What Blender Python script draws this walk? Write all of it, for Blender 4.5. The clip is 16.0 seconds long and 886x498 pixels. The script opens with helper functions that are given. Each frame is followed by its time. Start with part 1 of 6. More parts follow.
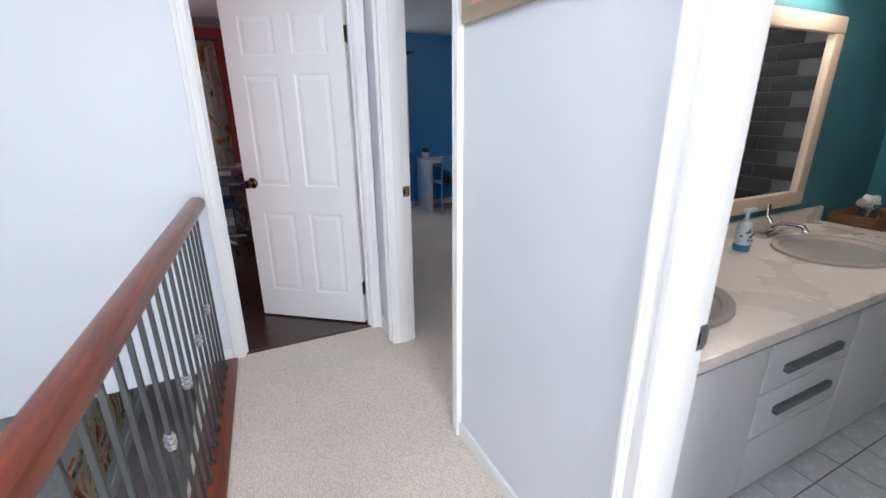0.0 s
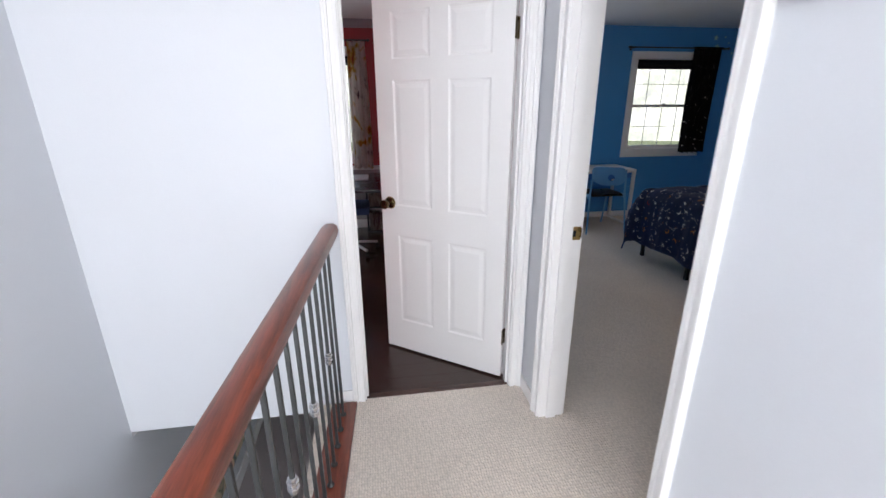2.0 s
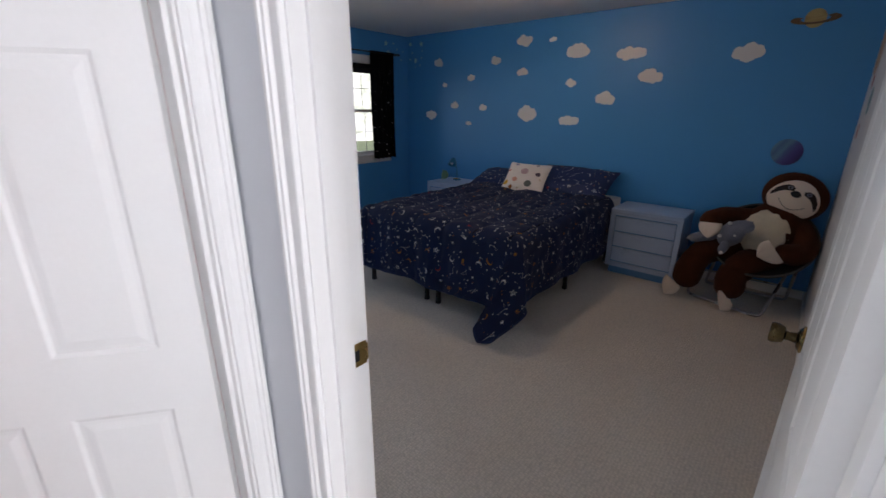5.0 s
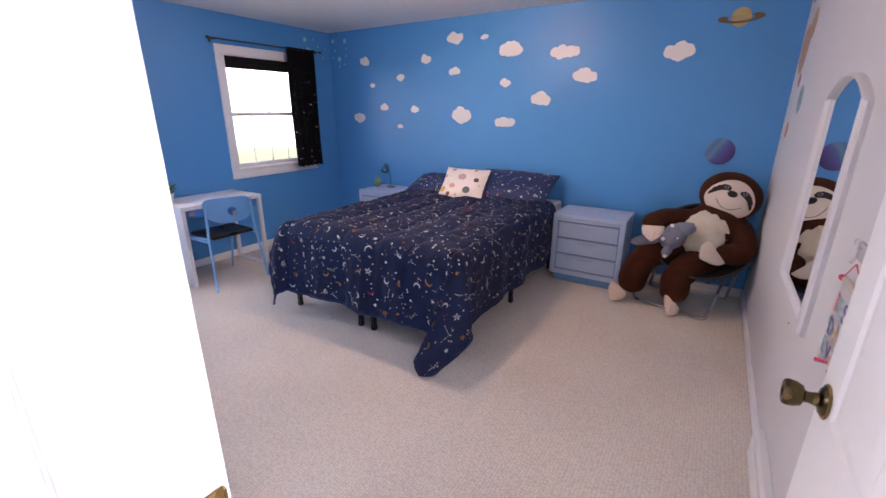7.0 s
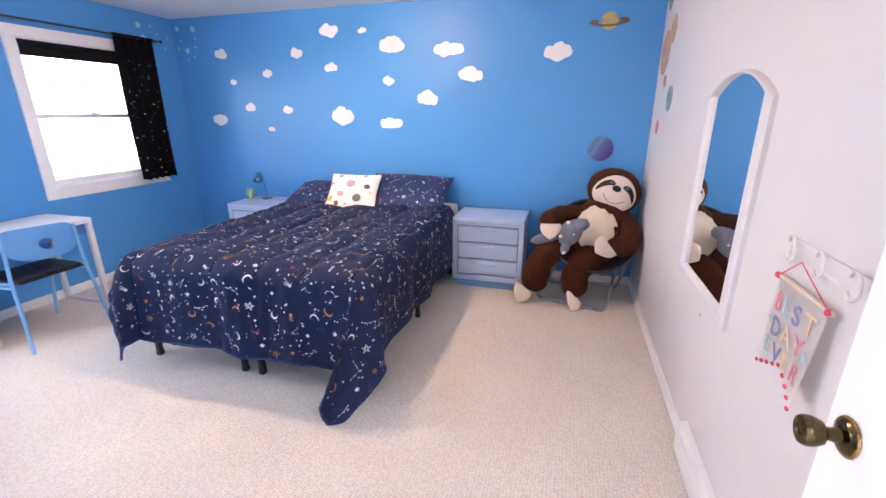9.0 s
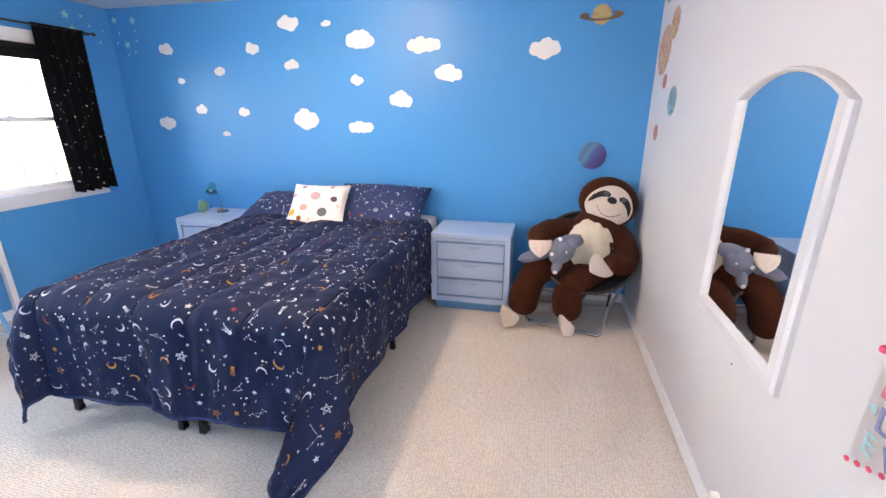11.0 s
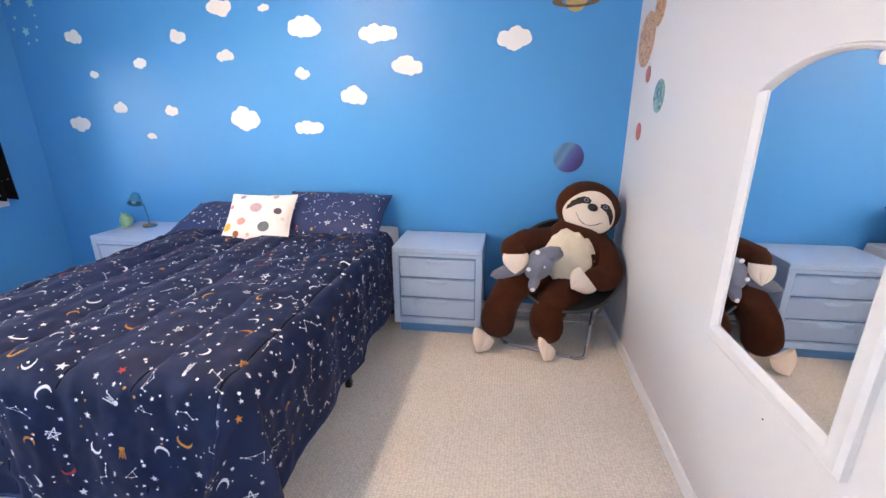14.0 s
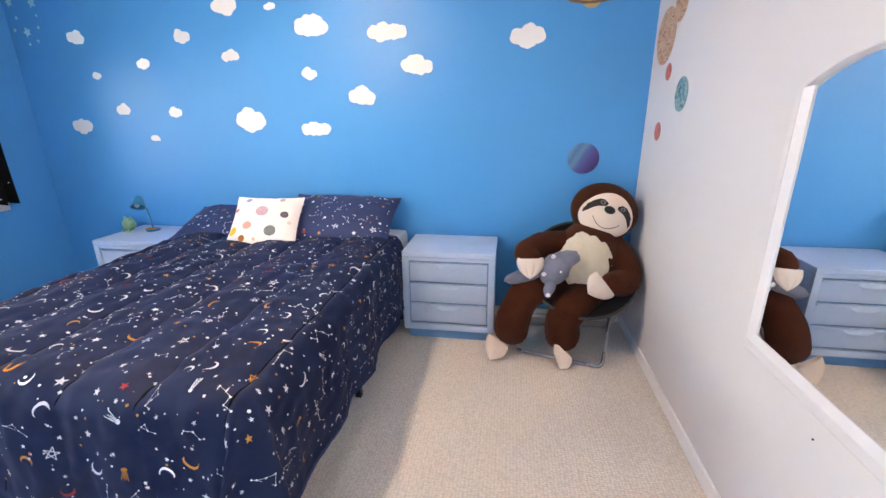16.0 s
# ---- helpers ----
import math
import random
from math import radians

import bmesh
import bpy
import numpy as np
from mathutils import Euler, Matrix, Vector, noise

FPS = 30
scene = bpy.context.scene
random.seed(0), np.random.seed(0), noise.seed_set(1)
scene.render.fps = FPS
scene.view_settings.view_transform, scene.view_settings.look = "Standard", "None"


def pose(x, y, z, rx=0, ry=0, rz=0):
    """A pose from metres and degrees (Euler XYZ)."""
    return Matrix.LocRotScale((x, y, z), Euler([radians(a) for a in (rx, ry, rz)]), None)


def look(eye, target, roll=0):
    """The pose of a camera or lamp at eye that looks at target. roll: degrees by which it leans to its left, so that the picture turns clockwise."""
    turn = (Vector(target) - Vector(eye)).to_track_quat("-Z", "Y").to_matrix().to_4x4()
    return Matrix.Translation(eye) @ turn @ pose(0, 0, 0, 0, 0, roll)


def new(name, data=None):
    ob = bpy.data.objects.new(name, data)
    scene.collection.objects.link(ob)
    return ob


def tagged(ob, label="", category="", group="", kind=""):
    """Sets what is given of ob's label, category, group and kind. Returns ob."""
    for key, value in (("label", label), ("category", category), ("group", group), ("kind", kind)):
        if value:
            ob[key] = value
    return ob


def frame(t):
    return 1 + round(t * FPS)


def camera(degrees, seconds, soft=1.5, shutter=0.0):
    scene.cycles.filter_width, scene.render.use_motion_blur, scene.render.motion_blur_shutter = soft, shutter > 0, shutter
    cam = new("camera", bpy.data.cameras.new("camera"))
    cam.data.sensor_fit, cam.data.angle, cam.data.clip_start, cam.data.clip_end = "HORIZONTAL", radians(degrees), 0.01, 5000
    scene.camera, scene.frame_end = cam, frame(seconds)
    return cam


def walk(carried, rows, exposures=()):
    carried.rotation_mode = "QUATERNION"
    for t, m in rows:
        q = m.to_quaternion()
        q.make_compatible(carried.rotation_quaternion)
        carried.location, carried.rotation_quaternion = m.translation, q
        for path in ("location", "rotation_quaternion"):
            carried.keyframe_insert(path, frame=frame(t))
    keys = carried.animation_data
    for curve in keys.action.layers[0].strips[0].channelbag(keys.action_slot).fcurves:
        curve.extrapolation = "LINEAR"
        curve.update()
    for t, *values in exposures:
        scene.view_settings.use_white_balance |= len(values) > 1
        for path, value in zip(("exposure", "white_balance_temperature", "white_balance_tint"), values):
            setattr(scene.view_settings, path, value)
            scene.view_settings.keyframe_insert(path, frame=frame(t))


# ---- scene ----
cam = camera(92.36, 16.0, shutter=0.4)
PATH = [
    (0, (0.378, 0.451, 1.408), (1.195, 2.166, 0.781), -0.49),
    (0.5, (0.328, 0.541, 1.442), (1.106, 2.267, 0.801), 0.05),
    (1, (0.369, 0.695, 1.457), (0.918, 2.509, 0.819), -0.27),
    (1.5, (0.393, 0.822, 1.472), (0.721, 2.688, 0.832), -0.56),
    (2, (0.379, 1.061, 1.492), (0.673, 2.932, 0.847), -0.24),
    (2.5, (0.344, 1.235, 1.479), (0.644, 3.106, 0.841), -0.17),
    (3, (0.421, 1.447, 1.465), (0.718, 3.318, 0.823), -0.23),
    (3.5, (0.497, 1.595, 1.456), (0.795, 3.467, 0.819), -0.33),
    (4, (0.548, 1.806, 1.480), (1.206, 3.581, 0.835), 0.17),
    (4.5, (0.604, 1.923, 1.511), (1.881, 3.323, 0.870), 0.34),
    (6.8, (0.997, 2.192, 1.491), (2.592, 3.224, 0.869), 0.26),
    (7, (1.008, 2.192, 1.503), (2.615, 3.199, 0.883), 0.00),
    (7.5, (1.043, 2.256, 1.527), (2.705, 3.157, 0.902), 0.01),
    (8, (1.095, 2.319, 1.529), (2.830, 3.097, 0.909), 0.07),
    (8.5, (1.144, 2.393, 1.514), (2.941, 3.022, 0.901), 0.09),
    (9, (1.249, 2.421, 1.483), (3.079, 2.948, 0.870), -0.18),
    (9.5, (1.358, 2.456, 1.494), (3.203, 2.920, 0.876), -0.12),
    (12, (1.801, 2.543, 1.504), (3.666, 2.941, 0.901), -0.22),
    (12.5, (1.866, 2.558, 1.484), (3.742, 2.902, 0.883), -0.19),
    (13, (1.921, 2.571, 1.483), (3.805, 2.873, 0.882), -0.12),
    (13.5, (1.982, 2.569, 1.488), (3.866, 2.858, 0.882), -0.16),
    (14, (2.036, 2.568, 1.486), (3.918, 2.856, 0.876), -0.29),
    (14.5, (2.074, 2.573, 1.459), (3.959, 2.863, 0.859), -0.39),
    (15, (2.100, 2.586, 1.461), (3.985, 2.880, 0.861), -0.34),
    (15.5, (2.106, 2.617, 1.474), (3.990, 2.912, 0.872), -0.46),
    (16, (2.111, 2.641, 1.477), (3.994, 2.939, 0.874), -0.53),
]
EXPOSURES = [(0.0, 0.12, 6350, 10), (0.5, 0.15, 6400, 10), (1.0, 0.24, 6450, 11), (2.0, 0.28, 6550, 11), (4.0, 0.26, 6600, 12), (4.7, 0.2, 6600, 12), (6.8, 1.85, 6750, 28), (8.0, 2.42, 6700, 30), (9.0, 2.84, 6650, 22), (12.0, 2.9, 6550, 13), (16.0, 2.9, 6550, 12)]
walk(cam, [(t, look(eye, target, roll)) for t, eye, target, roll in PATH], EXPOSURES)

# ---- light ----
world = bpy.data.worlds.new("sky")
scene.world = world
world.use_nodes = True
wn = world.node_tree.nodes
sky = wn.new("ShaderNodeTexSky")
sky.sky_type, sky.sun_disc, sky.sun_elevation, sky.sun_rotation = "NISHITA", False, radians(36), radians(253)
world.node_tree.links.new(sky.outputs[0], wn["Background"].inputs[0])
wn["Background"].inputs[1].default_value = 0.15


def area(name, m, w, h, watts, color):
    d = bpy.data.lights.new(name, "AREA")
    d.shape, d.size, d.size_y, d.energy, d.color = "RECTANGLE", w, h, watts, color
    ob = new(name, d)
    ob.matrix_world = m
    return ob


def sun(name, watts, angle, m, color):
    d = bpy.data.lights.new(name, "SUN")
    d.energy, d.angle, d.color = watts, radians(angle), color
    ob = new(name, d)
    ob.matrix_world = m
    return ob


def bulb(name, at, watts, radius, color):
    d = bpy.data.lights.new(name, "POINT")
    d.energy, d.shadow_soft_size, d.color = watts, radius, color
    ob = new(name, d)
    ob.location = at
    return ob


COOL, WARM = (0.95, 0.97, 1.0), (1.0, 0.74, 0.52)
# added fill at an unseen opening, brightens the lower stairwell
area("lower_unseen_fill", look((-0.45, -2.36, -1.3), (-0.5, 4, -1.0)), 0.7, 1.6, 60, COOL)
sun("sun", 2.5, 3, look((-20, -6, 15), (0, 0, 0)), (1.0, 0.96, 0.9))
# added fill from an assumed window behind the camera
area("hall_unseen_fill", look((0.42, -2.36, 1.35), (0.6, 2.2, 0.7)), 1.20, 1.9, 82, COOL)
area("second_window_light", look((2.12, 6.47, 1.46), (2.7, 2, 0.6)), 0.90, 1.1, 5.5, (0.92, 0.96, 1.0))
# added fill in an assumed further study window, brightens the red room
area("study_unseen_fill", look((-1.7, 6.47, 1.46), (-0.4, 3, 0.4)), 0.84, 1.1, 46, (0.86, 0.93, 1.0))
bulb("bedroom_bulb", (3.55, 3.95, 2.22), 10, 0.09, WARM)
# added hall bulb, assumed and out of view, evens the hall's brightness
bulb("hall_fill_bulb", (0.02, 0.25, 2.20), 30, 0.10, (0.96, 0.97, 1.0))
bulb("vanity_bulb", (2.75, 1.50, 1.98), 12, 0.06, (1.0, 0.88, 0.74))
# added unseen ceiling bulb that brightens the counter
bulb("bath_fill_bulb", (2.2, -0.3, 2.25), 10, 0.10, (1.0, 0.92, 0.84))

# ---- materials ----


def mat(name, color, rough=0.6, metal=0.0, var=0.06, scale=3.0, grain=120.0, gdepth=0.0, spec=0.5, coat=0.0, sheen=0.0):
    """Base colour with blotches at one scale, and fine grain that also gives the relief."""
    m = bpy.data.materials.new(name)
    m.use_nodes = True
    nt = m.node_tree
    b = nt.nodes["Principled BSDF"]
    b.inputs["Roughness"].default_value, b.inputs["Metallic"].default_value = rough, metal
    b.inputs["Specular IOR Level"].default_value, b.inputs["Coat Weight"].default_value = spec, coat
    b.inputs["Sheen Weight"].default_value = sheen
    co = nt.nodes.new("ShaderNodeTexCoord")
    n1 = nt.nodes.new("ShaderNodeTexNoise")
    n1.inputs["Scale"].default_value, n1.inputs["Detail"].default_value = scale, 5
    n2 = nt.nodes.new("ShaderNodeTexNoise")
    n2.inputs["Scale"].default_value, n2.inputs["Detail"].default_value = grain, 3
    add = nt.nodes.new("ShaderNodeMath")
    add.operation = "ADD"
    ramp = nt.nodes.new("ShaderNodeMapRange")
    ramp.inputs[1].default_value, ramp.inputs[2].default_value = 0.6, 1.4
    ramp.inputs[3].default_value, ramp.inputs[4].default_value = 1 - var, 1 + var
    mul = nt.nodes.new("ShaderNodeVectorMath")
    mul.operation = "SCALE"
    mul.inputs[0].default_value = color
    lk = nt.links.new
    lk(co.outputs["Object"], n1.inputs["Vector"])
    lk(co.outputs["Object"], n2.inputs["Vector"])
    lk(n1.outputs[0], add.inputs[0])
    lk(n2.outputs[0], add.inputs[1])
    lk(add.outputs[0], ramp.inputs[0])
    lk(ramp.outputs[0], mul.inputs["Scale"])
    lk(mul.outputs[0], b.inputs["Base Color"])
    rr = nt.nodes.new("ShaderNodeMapRange")
    rr.inputs[1].default_value, rr.inputs[2].default_value = 0.3, 0.7
    rr.inputs[3].default_value, rr.inputs[4].default_value = max(rough - 0.08, 0.02), min(rough + 0.08, 1)
    lk(n1.outputs[0], rr.inputs[0])
    lk(rr.outputs[0], b.inputs["Roughness"])
    if gdepth:
        bp = nt.nodes.new("ShaderNodeBump")
        bp.inputs["Distance"].default_value, bp.inputs["Strength"].default_value = gdepth, 0.6
        lk(n2.outputs[0], bp.inputs["Height"])
        lk(bp.outputs[0], b.inputs["Normal"])
    return m


def wood(name, dark, light, rough=0.35, along=(1, 14, 14), scale=3.0, coat=0.3):
    m = bpy.data.materials.new(name)
    m.use_nodes = True
    nt = m.node_tree
    b, lk = nt.nodes["Principled BSDF"], nt.links.new
    b.inputs["Roughness"].default_value, b.inputs["Coat Weight"].default_value = rough, coat
    b.inputs["Coat Roughness"].default_value = 0.2
    co, mp = nt.nodes.new("ShaderNodeTexCoord"), nt.nodes.new("ShaderNodeMapping")
    mp.inputs["Scale"].default_value = along
    info, off = nt.nodes.new("ShaderNodeObjectInfo"), nt.nodes.new("ShaderNodeVectorMath")
    off.operation = "ADD"
    lk(co.outputs["Object"], off.inputs[0])
    lk(info.outputs["Random"], off.inputs[1])
    lk(off.outputs[0], mp.inputs["Vector"])
    n1, n2 = nt.nodes.new("ShaderNodeTexNoise"), nt.nodes.new("ShaderNodeTexNoise")
    n1.inputs["Scale"].default_value, n1.inputs["Detail"].default_value, n1.inputs["Distortion"].default_value = scale, 6, 0.6
    n2.inputs["Scale"].default_value, n2.inputs["Detail"].default_value = scale * 9, 4
    lk(mp.outputs[0], n1.inputs["Vector"])
    lk(mp.outputs[0], n2.inputs["Vector"])
    mix = nt.nodes.new("ShaderNodeMath")
    mix.operation = "MULTIPLY_ADD"
    mix.inputs[1].default_value = 0.45
    lk(n2.outputs[0], mix.inputs[0])
    lk(n1.outputs[0], mix.inputs[2])
    cr = nt.nodes.new("ShaderNodeValToRGB")
    cr.color_ramp.elements[0].position, cr.color_ramp.elements[0].color = 0.45, (*dark, 1)
    cr.color_ramp.elements[1].position, cr.color_ramp.elements[1].color = 0.95, (*light, 1)
    lk(mix.outputs[0], cr.inputs[0])
    lk(cr.outputs[0], b.inputs["Base Color"])
    bp = nt.nodes.new("ShaderNodeBump")
    bp.inputs["Distance"].default_value, bp.inputs["Strength"].default_value = 0.0006, 0.5
    lk(n2.outputs[0], bp.inputs["Height"])
    lk(bp.outputs[0], b.inputs["Normal"])
    return m


def carpet(name, color, loop):
    """Looped pile: staggered rows of knobbly loops, loop metres apart."""
    m = bpy.data.materials.new(name)
    m.use_nodes = True
    nt = m.node_tree
    b, lk = nt.nodes["Principled BSDF"], nt.links.new
    b.inputs["Roughness"].default_value, b.inputs["Sheen Weight"].default_value = 0.95, 0.25
    b.inputs["Specular IOR Level"].default_value = 0.15
    co = nt.nodes.new("ShaderNodeTexCoord")
    mp = nt.nodes.new("ShaderNodeMapping")
    mp.inputs["Scale"].default_value = (1 / loop, 0.72 / loop, 1 / loop)
    lk(co.outputs["Object"], mp.inputs["Vector"])
    v = nt.nodes.new("ShaderNodeTexVoronoi")
    v.inputs["Scale"].default_value, v.inputs["Randomness"].default_value = 1.0, 0.45
    lk(mp.outputs[0], v.inputs["Vector"])
    n1, n2 = nt.nodes.new("ShaderNodeTexNoise"), nt.nodes.new("ShaderNodeTexNoise")
    n1.inputs["Scale"].default_value, n1.inputs["Detail"].default_value = 1.4, 6
    n2.inputs["Scale"].default_value, n2.inputs["Detail"].default_value = 300, 2
    lk(co.outputs["Object"], n1.inputs["Vector"])
    lk(co.outputs["Object"], n2.inputs["Vector"])
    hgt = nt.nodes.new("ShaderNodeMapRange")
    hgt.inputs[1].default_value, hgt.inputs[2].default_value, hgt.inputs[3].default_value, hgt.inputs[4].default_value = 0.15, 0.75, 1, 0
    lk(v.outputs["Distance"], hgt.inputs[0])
    # shade between the loops, put into the colour by their height
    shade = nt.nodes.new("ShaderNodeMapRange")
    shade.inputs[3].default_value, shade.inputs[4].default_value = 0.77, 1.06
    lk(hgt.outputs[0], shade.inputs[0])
    blot = nt.nodes.new("ShaderNodeMapRange")
    blot.inputs[1].default_value, blot.inputs[2].default_value, blot.inputs[3].default_value, blot.inputs[4].default_value = 0.3, 0.7, 0.93, 1.05
    lk(n1.outputs[0], blot.inputs[0])
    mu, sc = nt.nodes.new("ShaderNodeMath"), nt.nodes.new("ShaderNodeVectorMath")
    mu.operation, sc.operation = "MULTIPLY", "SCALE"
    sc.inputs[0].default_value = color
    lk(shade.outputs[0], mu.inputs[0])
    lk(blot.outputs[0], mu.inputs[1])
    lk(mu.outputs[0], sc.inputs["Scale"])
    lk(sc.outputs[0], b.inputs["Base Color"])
    hs = nt.nodes.new("ShaderNodeMath")
    hs.operation = "MULTIPLY_ADD"
    hs.inputs[1].default_value = 0.35
    lk(n2.outputs[0], hs.inputs[0])
    lk(hgt.outputs[0], hs.inputs[2])
    bp = nt.nodes.new("ShaderNodeBump")
    bp.inputs["Distance"].default_value, bp.inputs["Strength"].default_value = 0.0035, 0.7
    lk(hs.outputs[0], bp.inputs["Height"])
    lk(bp.outputs[0], b.inputs["Normal"])
    return m


def glow(name, color, strength):
    m = bpy.data.materials.new(name)
    m.use_nodes = True
    b = m.node_tree.nodes["Principled BSDF"]
    b.inputs["Base Color"].default_value = (*color, 1)
    b.inputs["Emission Color"].default_value, b.inputs["Emission Strength"].default_value = (*color, 1), strength
    return m


def glassy(name):
    m = bpy.data.materials.new(name)
    m.use_nodes = True
    b = m.node_tree.nodes["Principled BSDF"]
    b.inputs["Transmission Weight"].default_value, b.inputs["Roughness"].default_value, b.inputs["IOR"].default_value = 1, 0.0, 1.05
    return m


def banded(name, colors, scale, axis=(0, 0, 1), swirl=2.0, rough=0.45):
    """Bands of several colours with swirls, for printed planets and pictures."""
    m = bpy.data.materials.new(name)
    m.use_nodes = True
    nt = m.node_tree
    b, lk = nt.nodes["Principled BSDF"], nt.links.new
    b.inputs["Roughness"].default_value = rough
    co, mp = nt.nodes.new("ShaderNodeTexCoord"), nt.nodes.new("ShaderNodeMapping")
    mp.inputs["Scale"].default_value = [scale * (0.25 + a) for a in axis]
    lk(co.outputs["Object"], mp.inputs["Vector"])
    n = nt.nodes.new("ShaderNodeTexNoise")
    n.inputs["Scale"].default_value, n.inputs["Detail"].default_value, n.inputs["Distortion"].default_value = 1.0, 5, swirl
    lk(mp.outputs[0], n.inputs["Vector"])
    cr = nt.nodes.new("ShaderNodeValToRGB")
    el = cr.color_ramp.elements
    while len(el) < len(colors):
        el.new(0.5)
    for i, c in enumerate(colors):
        el[i].position, el[i].color = 0.3 + 0.4 * i / (len(colors) - 1), (*c, 1)
    lk(n.outputs[0], cr.inputs[0])
    lk(cr.outputs[0], b.inputs["Base Color"])
    return m


HALL_WHITE = mat("hall_wall_paint", (0.70, 0.73, 0.775), 0.55, var=0.02, scale=1.2, grain=260, gdepth=0.0003)
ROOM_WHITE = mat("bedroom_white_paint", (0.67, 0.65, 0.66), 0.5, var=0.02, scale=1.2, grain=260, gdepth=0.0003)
TRIM = mat("white_gloss_trim", (0.85, 0.85, 0.855), 0.45, var=0.015, scale=2, grain=90, gdepth=0.0002)
CEIL = mat("ceiling_paint", (0.80, 0.77, 0.77), 0.8, var=0.02, grain=180, gdepth=0.0008)
BLUE = mat("blue_wall_paint", (0.061, 0.300, 0.67), 0.45, var=0.035, scale=1.5, grain=260, gdepth=0.0004)
RED = mat("red_wall_paint", (0.36, 0.018, 0.03), 0.5, var=0.04, grain=260, gdepth=0.0004)
GREY = mat("grey_wainscot_paint", (0.36, 0.34, 0.37), 0.5, var=0.03, grain=260, gdepth=0.0003)
TEAL = mat("teal_wall_paint", (0.045, 0.165, 0.20), 0.5, var=0.04, grain=260, gdepth=0.0004)
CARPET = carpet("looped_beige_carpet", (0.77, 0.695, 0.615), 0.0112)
RAILWOOD = wood("red_brown_varnish", (0.060, 0.010, 0.005), (0.255, 0.050, 0.020), 0.34, (14, 1, 14), 3.0, 0.25)
DARKWOOD = wood("dark_floor_plank", (0.014, 0.006, 0.005), (0.055, 0.024, 0.017), 0.22, (1, 12, 12), 3.0, 0.25)
THRESH = wood("threshold_wood", (0.025, 0.010, 0.007), (0.07, 0.030, 0.020), 0.35, (1, 12, 12), 3.0)
IRON = mat("grey_iron", (0.055, 0.058, 0.06), 0.45, 0.5, var=0.1, grain=90, gdepth=0.0002)
CHROME = mat("chrome", (0.62, 0.62, 0.64), 0.16, 1.0, var=0.05)
STEEL = mat("brushed_steel", (0.40, 0.40, 0.42), 0.3, 0.9, var=0.05)
BRASS = mat("aged_brass", (0.36, 0.24, 0.09), 0.28, 1.0, var=0.18, scale=25)
BRONZE = mat("dark_antique_brass", (0.10, 0.075, 0.035), 0.26, 1.0, var=0.25, scale=25)
BLACK = mat("black_painted_steel", (0.012, 0.012, 0.014), 0.4, 0.2)
BLACKCLOTH = mat("black_cloth", (0.010, 0.010, 0.013), 0.9, var=0.25, grain=300, gdepth=0.0006, spec=0.2)
NAVY = mat("navy_cotton", (0.020, 0.035, 0.115), 0.64, var=0.14, scale=5, grain=500, gdepth=0.0004, spec=0.4)
PRINT_W = mat("white_fabric_print", (0.76, 0.77, 0.82), 0.85, grain=300)
PRINT_O = mat("orange_fabric_print", (0.62, 0.26, 0.04), 0.85, grain=300)
PRINT_R = mat("red_fabric_print", (0.42, 0.05, 0.06), 0.85, grain=300)
PILLOW_W = mat("cream_cotton", (0.80, 0.75, 0.72), 0.9, var=0.04, grain=400, gdepth=0.0006)
PALEBLUE = mat("pale_blue_lacquer", (0.44, 0.56, 0.76), 0.35, var=0.03, scale=4, grain=70, gdepth=0.0002)
PLINTHBLUE = mat("mid_blue_lacquer", (0.12, 0.30, 0.58), 0.4)
DESKWHITE = mat("white_laminate", (0.78, 0.77, 0.78), 0.35, var=0.015)
CHAIRBLUE = mat("sky_blue_plastic", (0.17, 0.42, 0.70), 0.38, var=0.03)
FUR = mat("brown_plush", (0.060, 0.018, 0.009), 0.98, var=0.35, scale=14, grain=220, gdepth=0.006, spec=0.1, sheen=0.04)
FURCREAM = mat("cream_plush", (0.72, 0.64, 0.50), 0.98, var=0.12, scale=14, grain=160, gdepth=0.007, spec=0.1, sheen=0.2)
FELT = mat("cream_felt", (0.78, 0.66, 0.56), 0.95, var=0.04, grain=300, gdepth=0.0008, spec=0.1)
DARKFELT = mat("dark_felt", (0.022, 0.012, 0.010), 0.8)
GREYPLUSH = mat("grey_plush", (0.20, 0.21, 0.27), 0.97, var=0.25, scale=14, grain=200, gdepth=0.004, spec=0.1, sheen=0.2)
MIRROR = mat("silvered_glass", (0.90, 0.92, 0.93), 0.0, 1.0, var=0.0)
MIRROR.node_tree.nodes["Principled BSDF"].inputs["Roughness"].links and MIRROR.node_tree.links.remove(MIRROR.node_tree.nodes["Principled BSDF"].inputs["Roughness"].links[0])
MIRROR.node_tree.nodes["Principled BSDF"].inputs["Roughness"].default_value = 0.01
GLASS = glassy("window_glass")
CLOUDWHITE = mat("white_vinyl", (0.82, 0.80, 0.80), 0.5, var=0.02)
STARTEAL = mat("pale_green_vinyl", (0.36, 0.64, 0.68), 0.5, var=0.15, scale=20)
LEAF = mat("plant_leaf", (0.07, 0.17, 0.035), 0.5, var=0.4, scale=30)
POT = mat("white_ceramic", (0.62, 0.68, 0.74), 0.25, var=0.02)
TEALMETAL = mat("teal_lamp_enamel", (0.03, 0.19, 0.34), 0.3)
FROG = mat("green_glaze", (0.20, 0.36, 0.22), 0.35, var=0.3, scale=40)
COUNTER = mat("cream_laminate", (0.74, 0.68, 0.65), 0.3, var=0.03)
BASIN = mat("taupe_porcelain", (0.42, 0.38, 0.37), 0.12, var=0.02)
CABINET = mat("white_melamine", (0.70, 0.71, 0.74), 0.35, var=0.02)
PULL = mat("dark_grey_pull", (0.13, 0.14, 0.16), 0.35, 0.3)
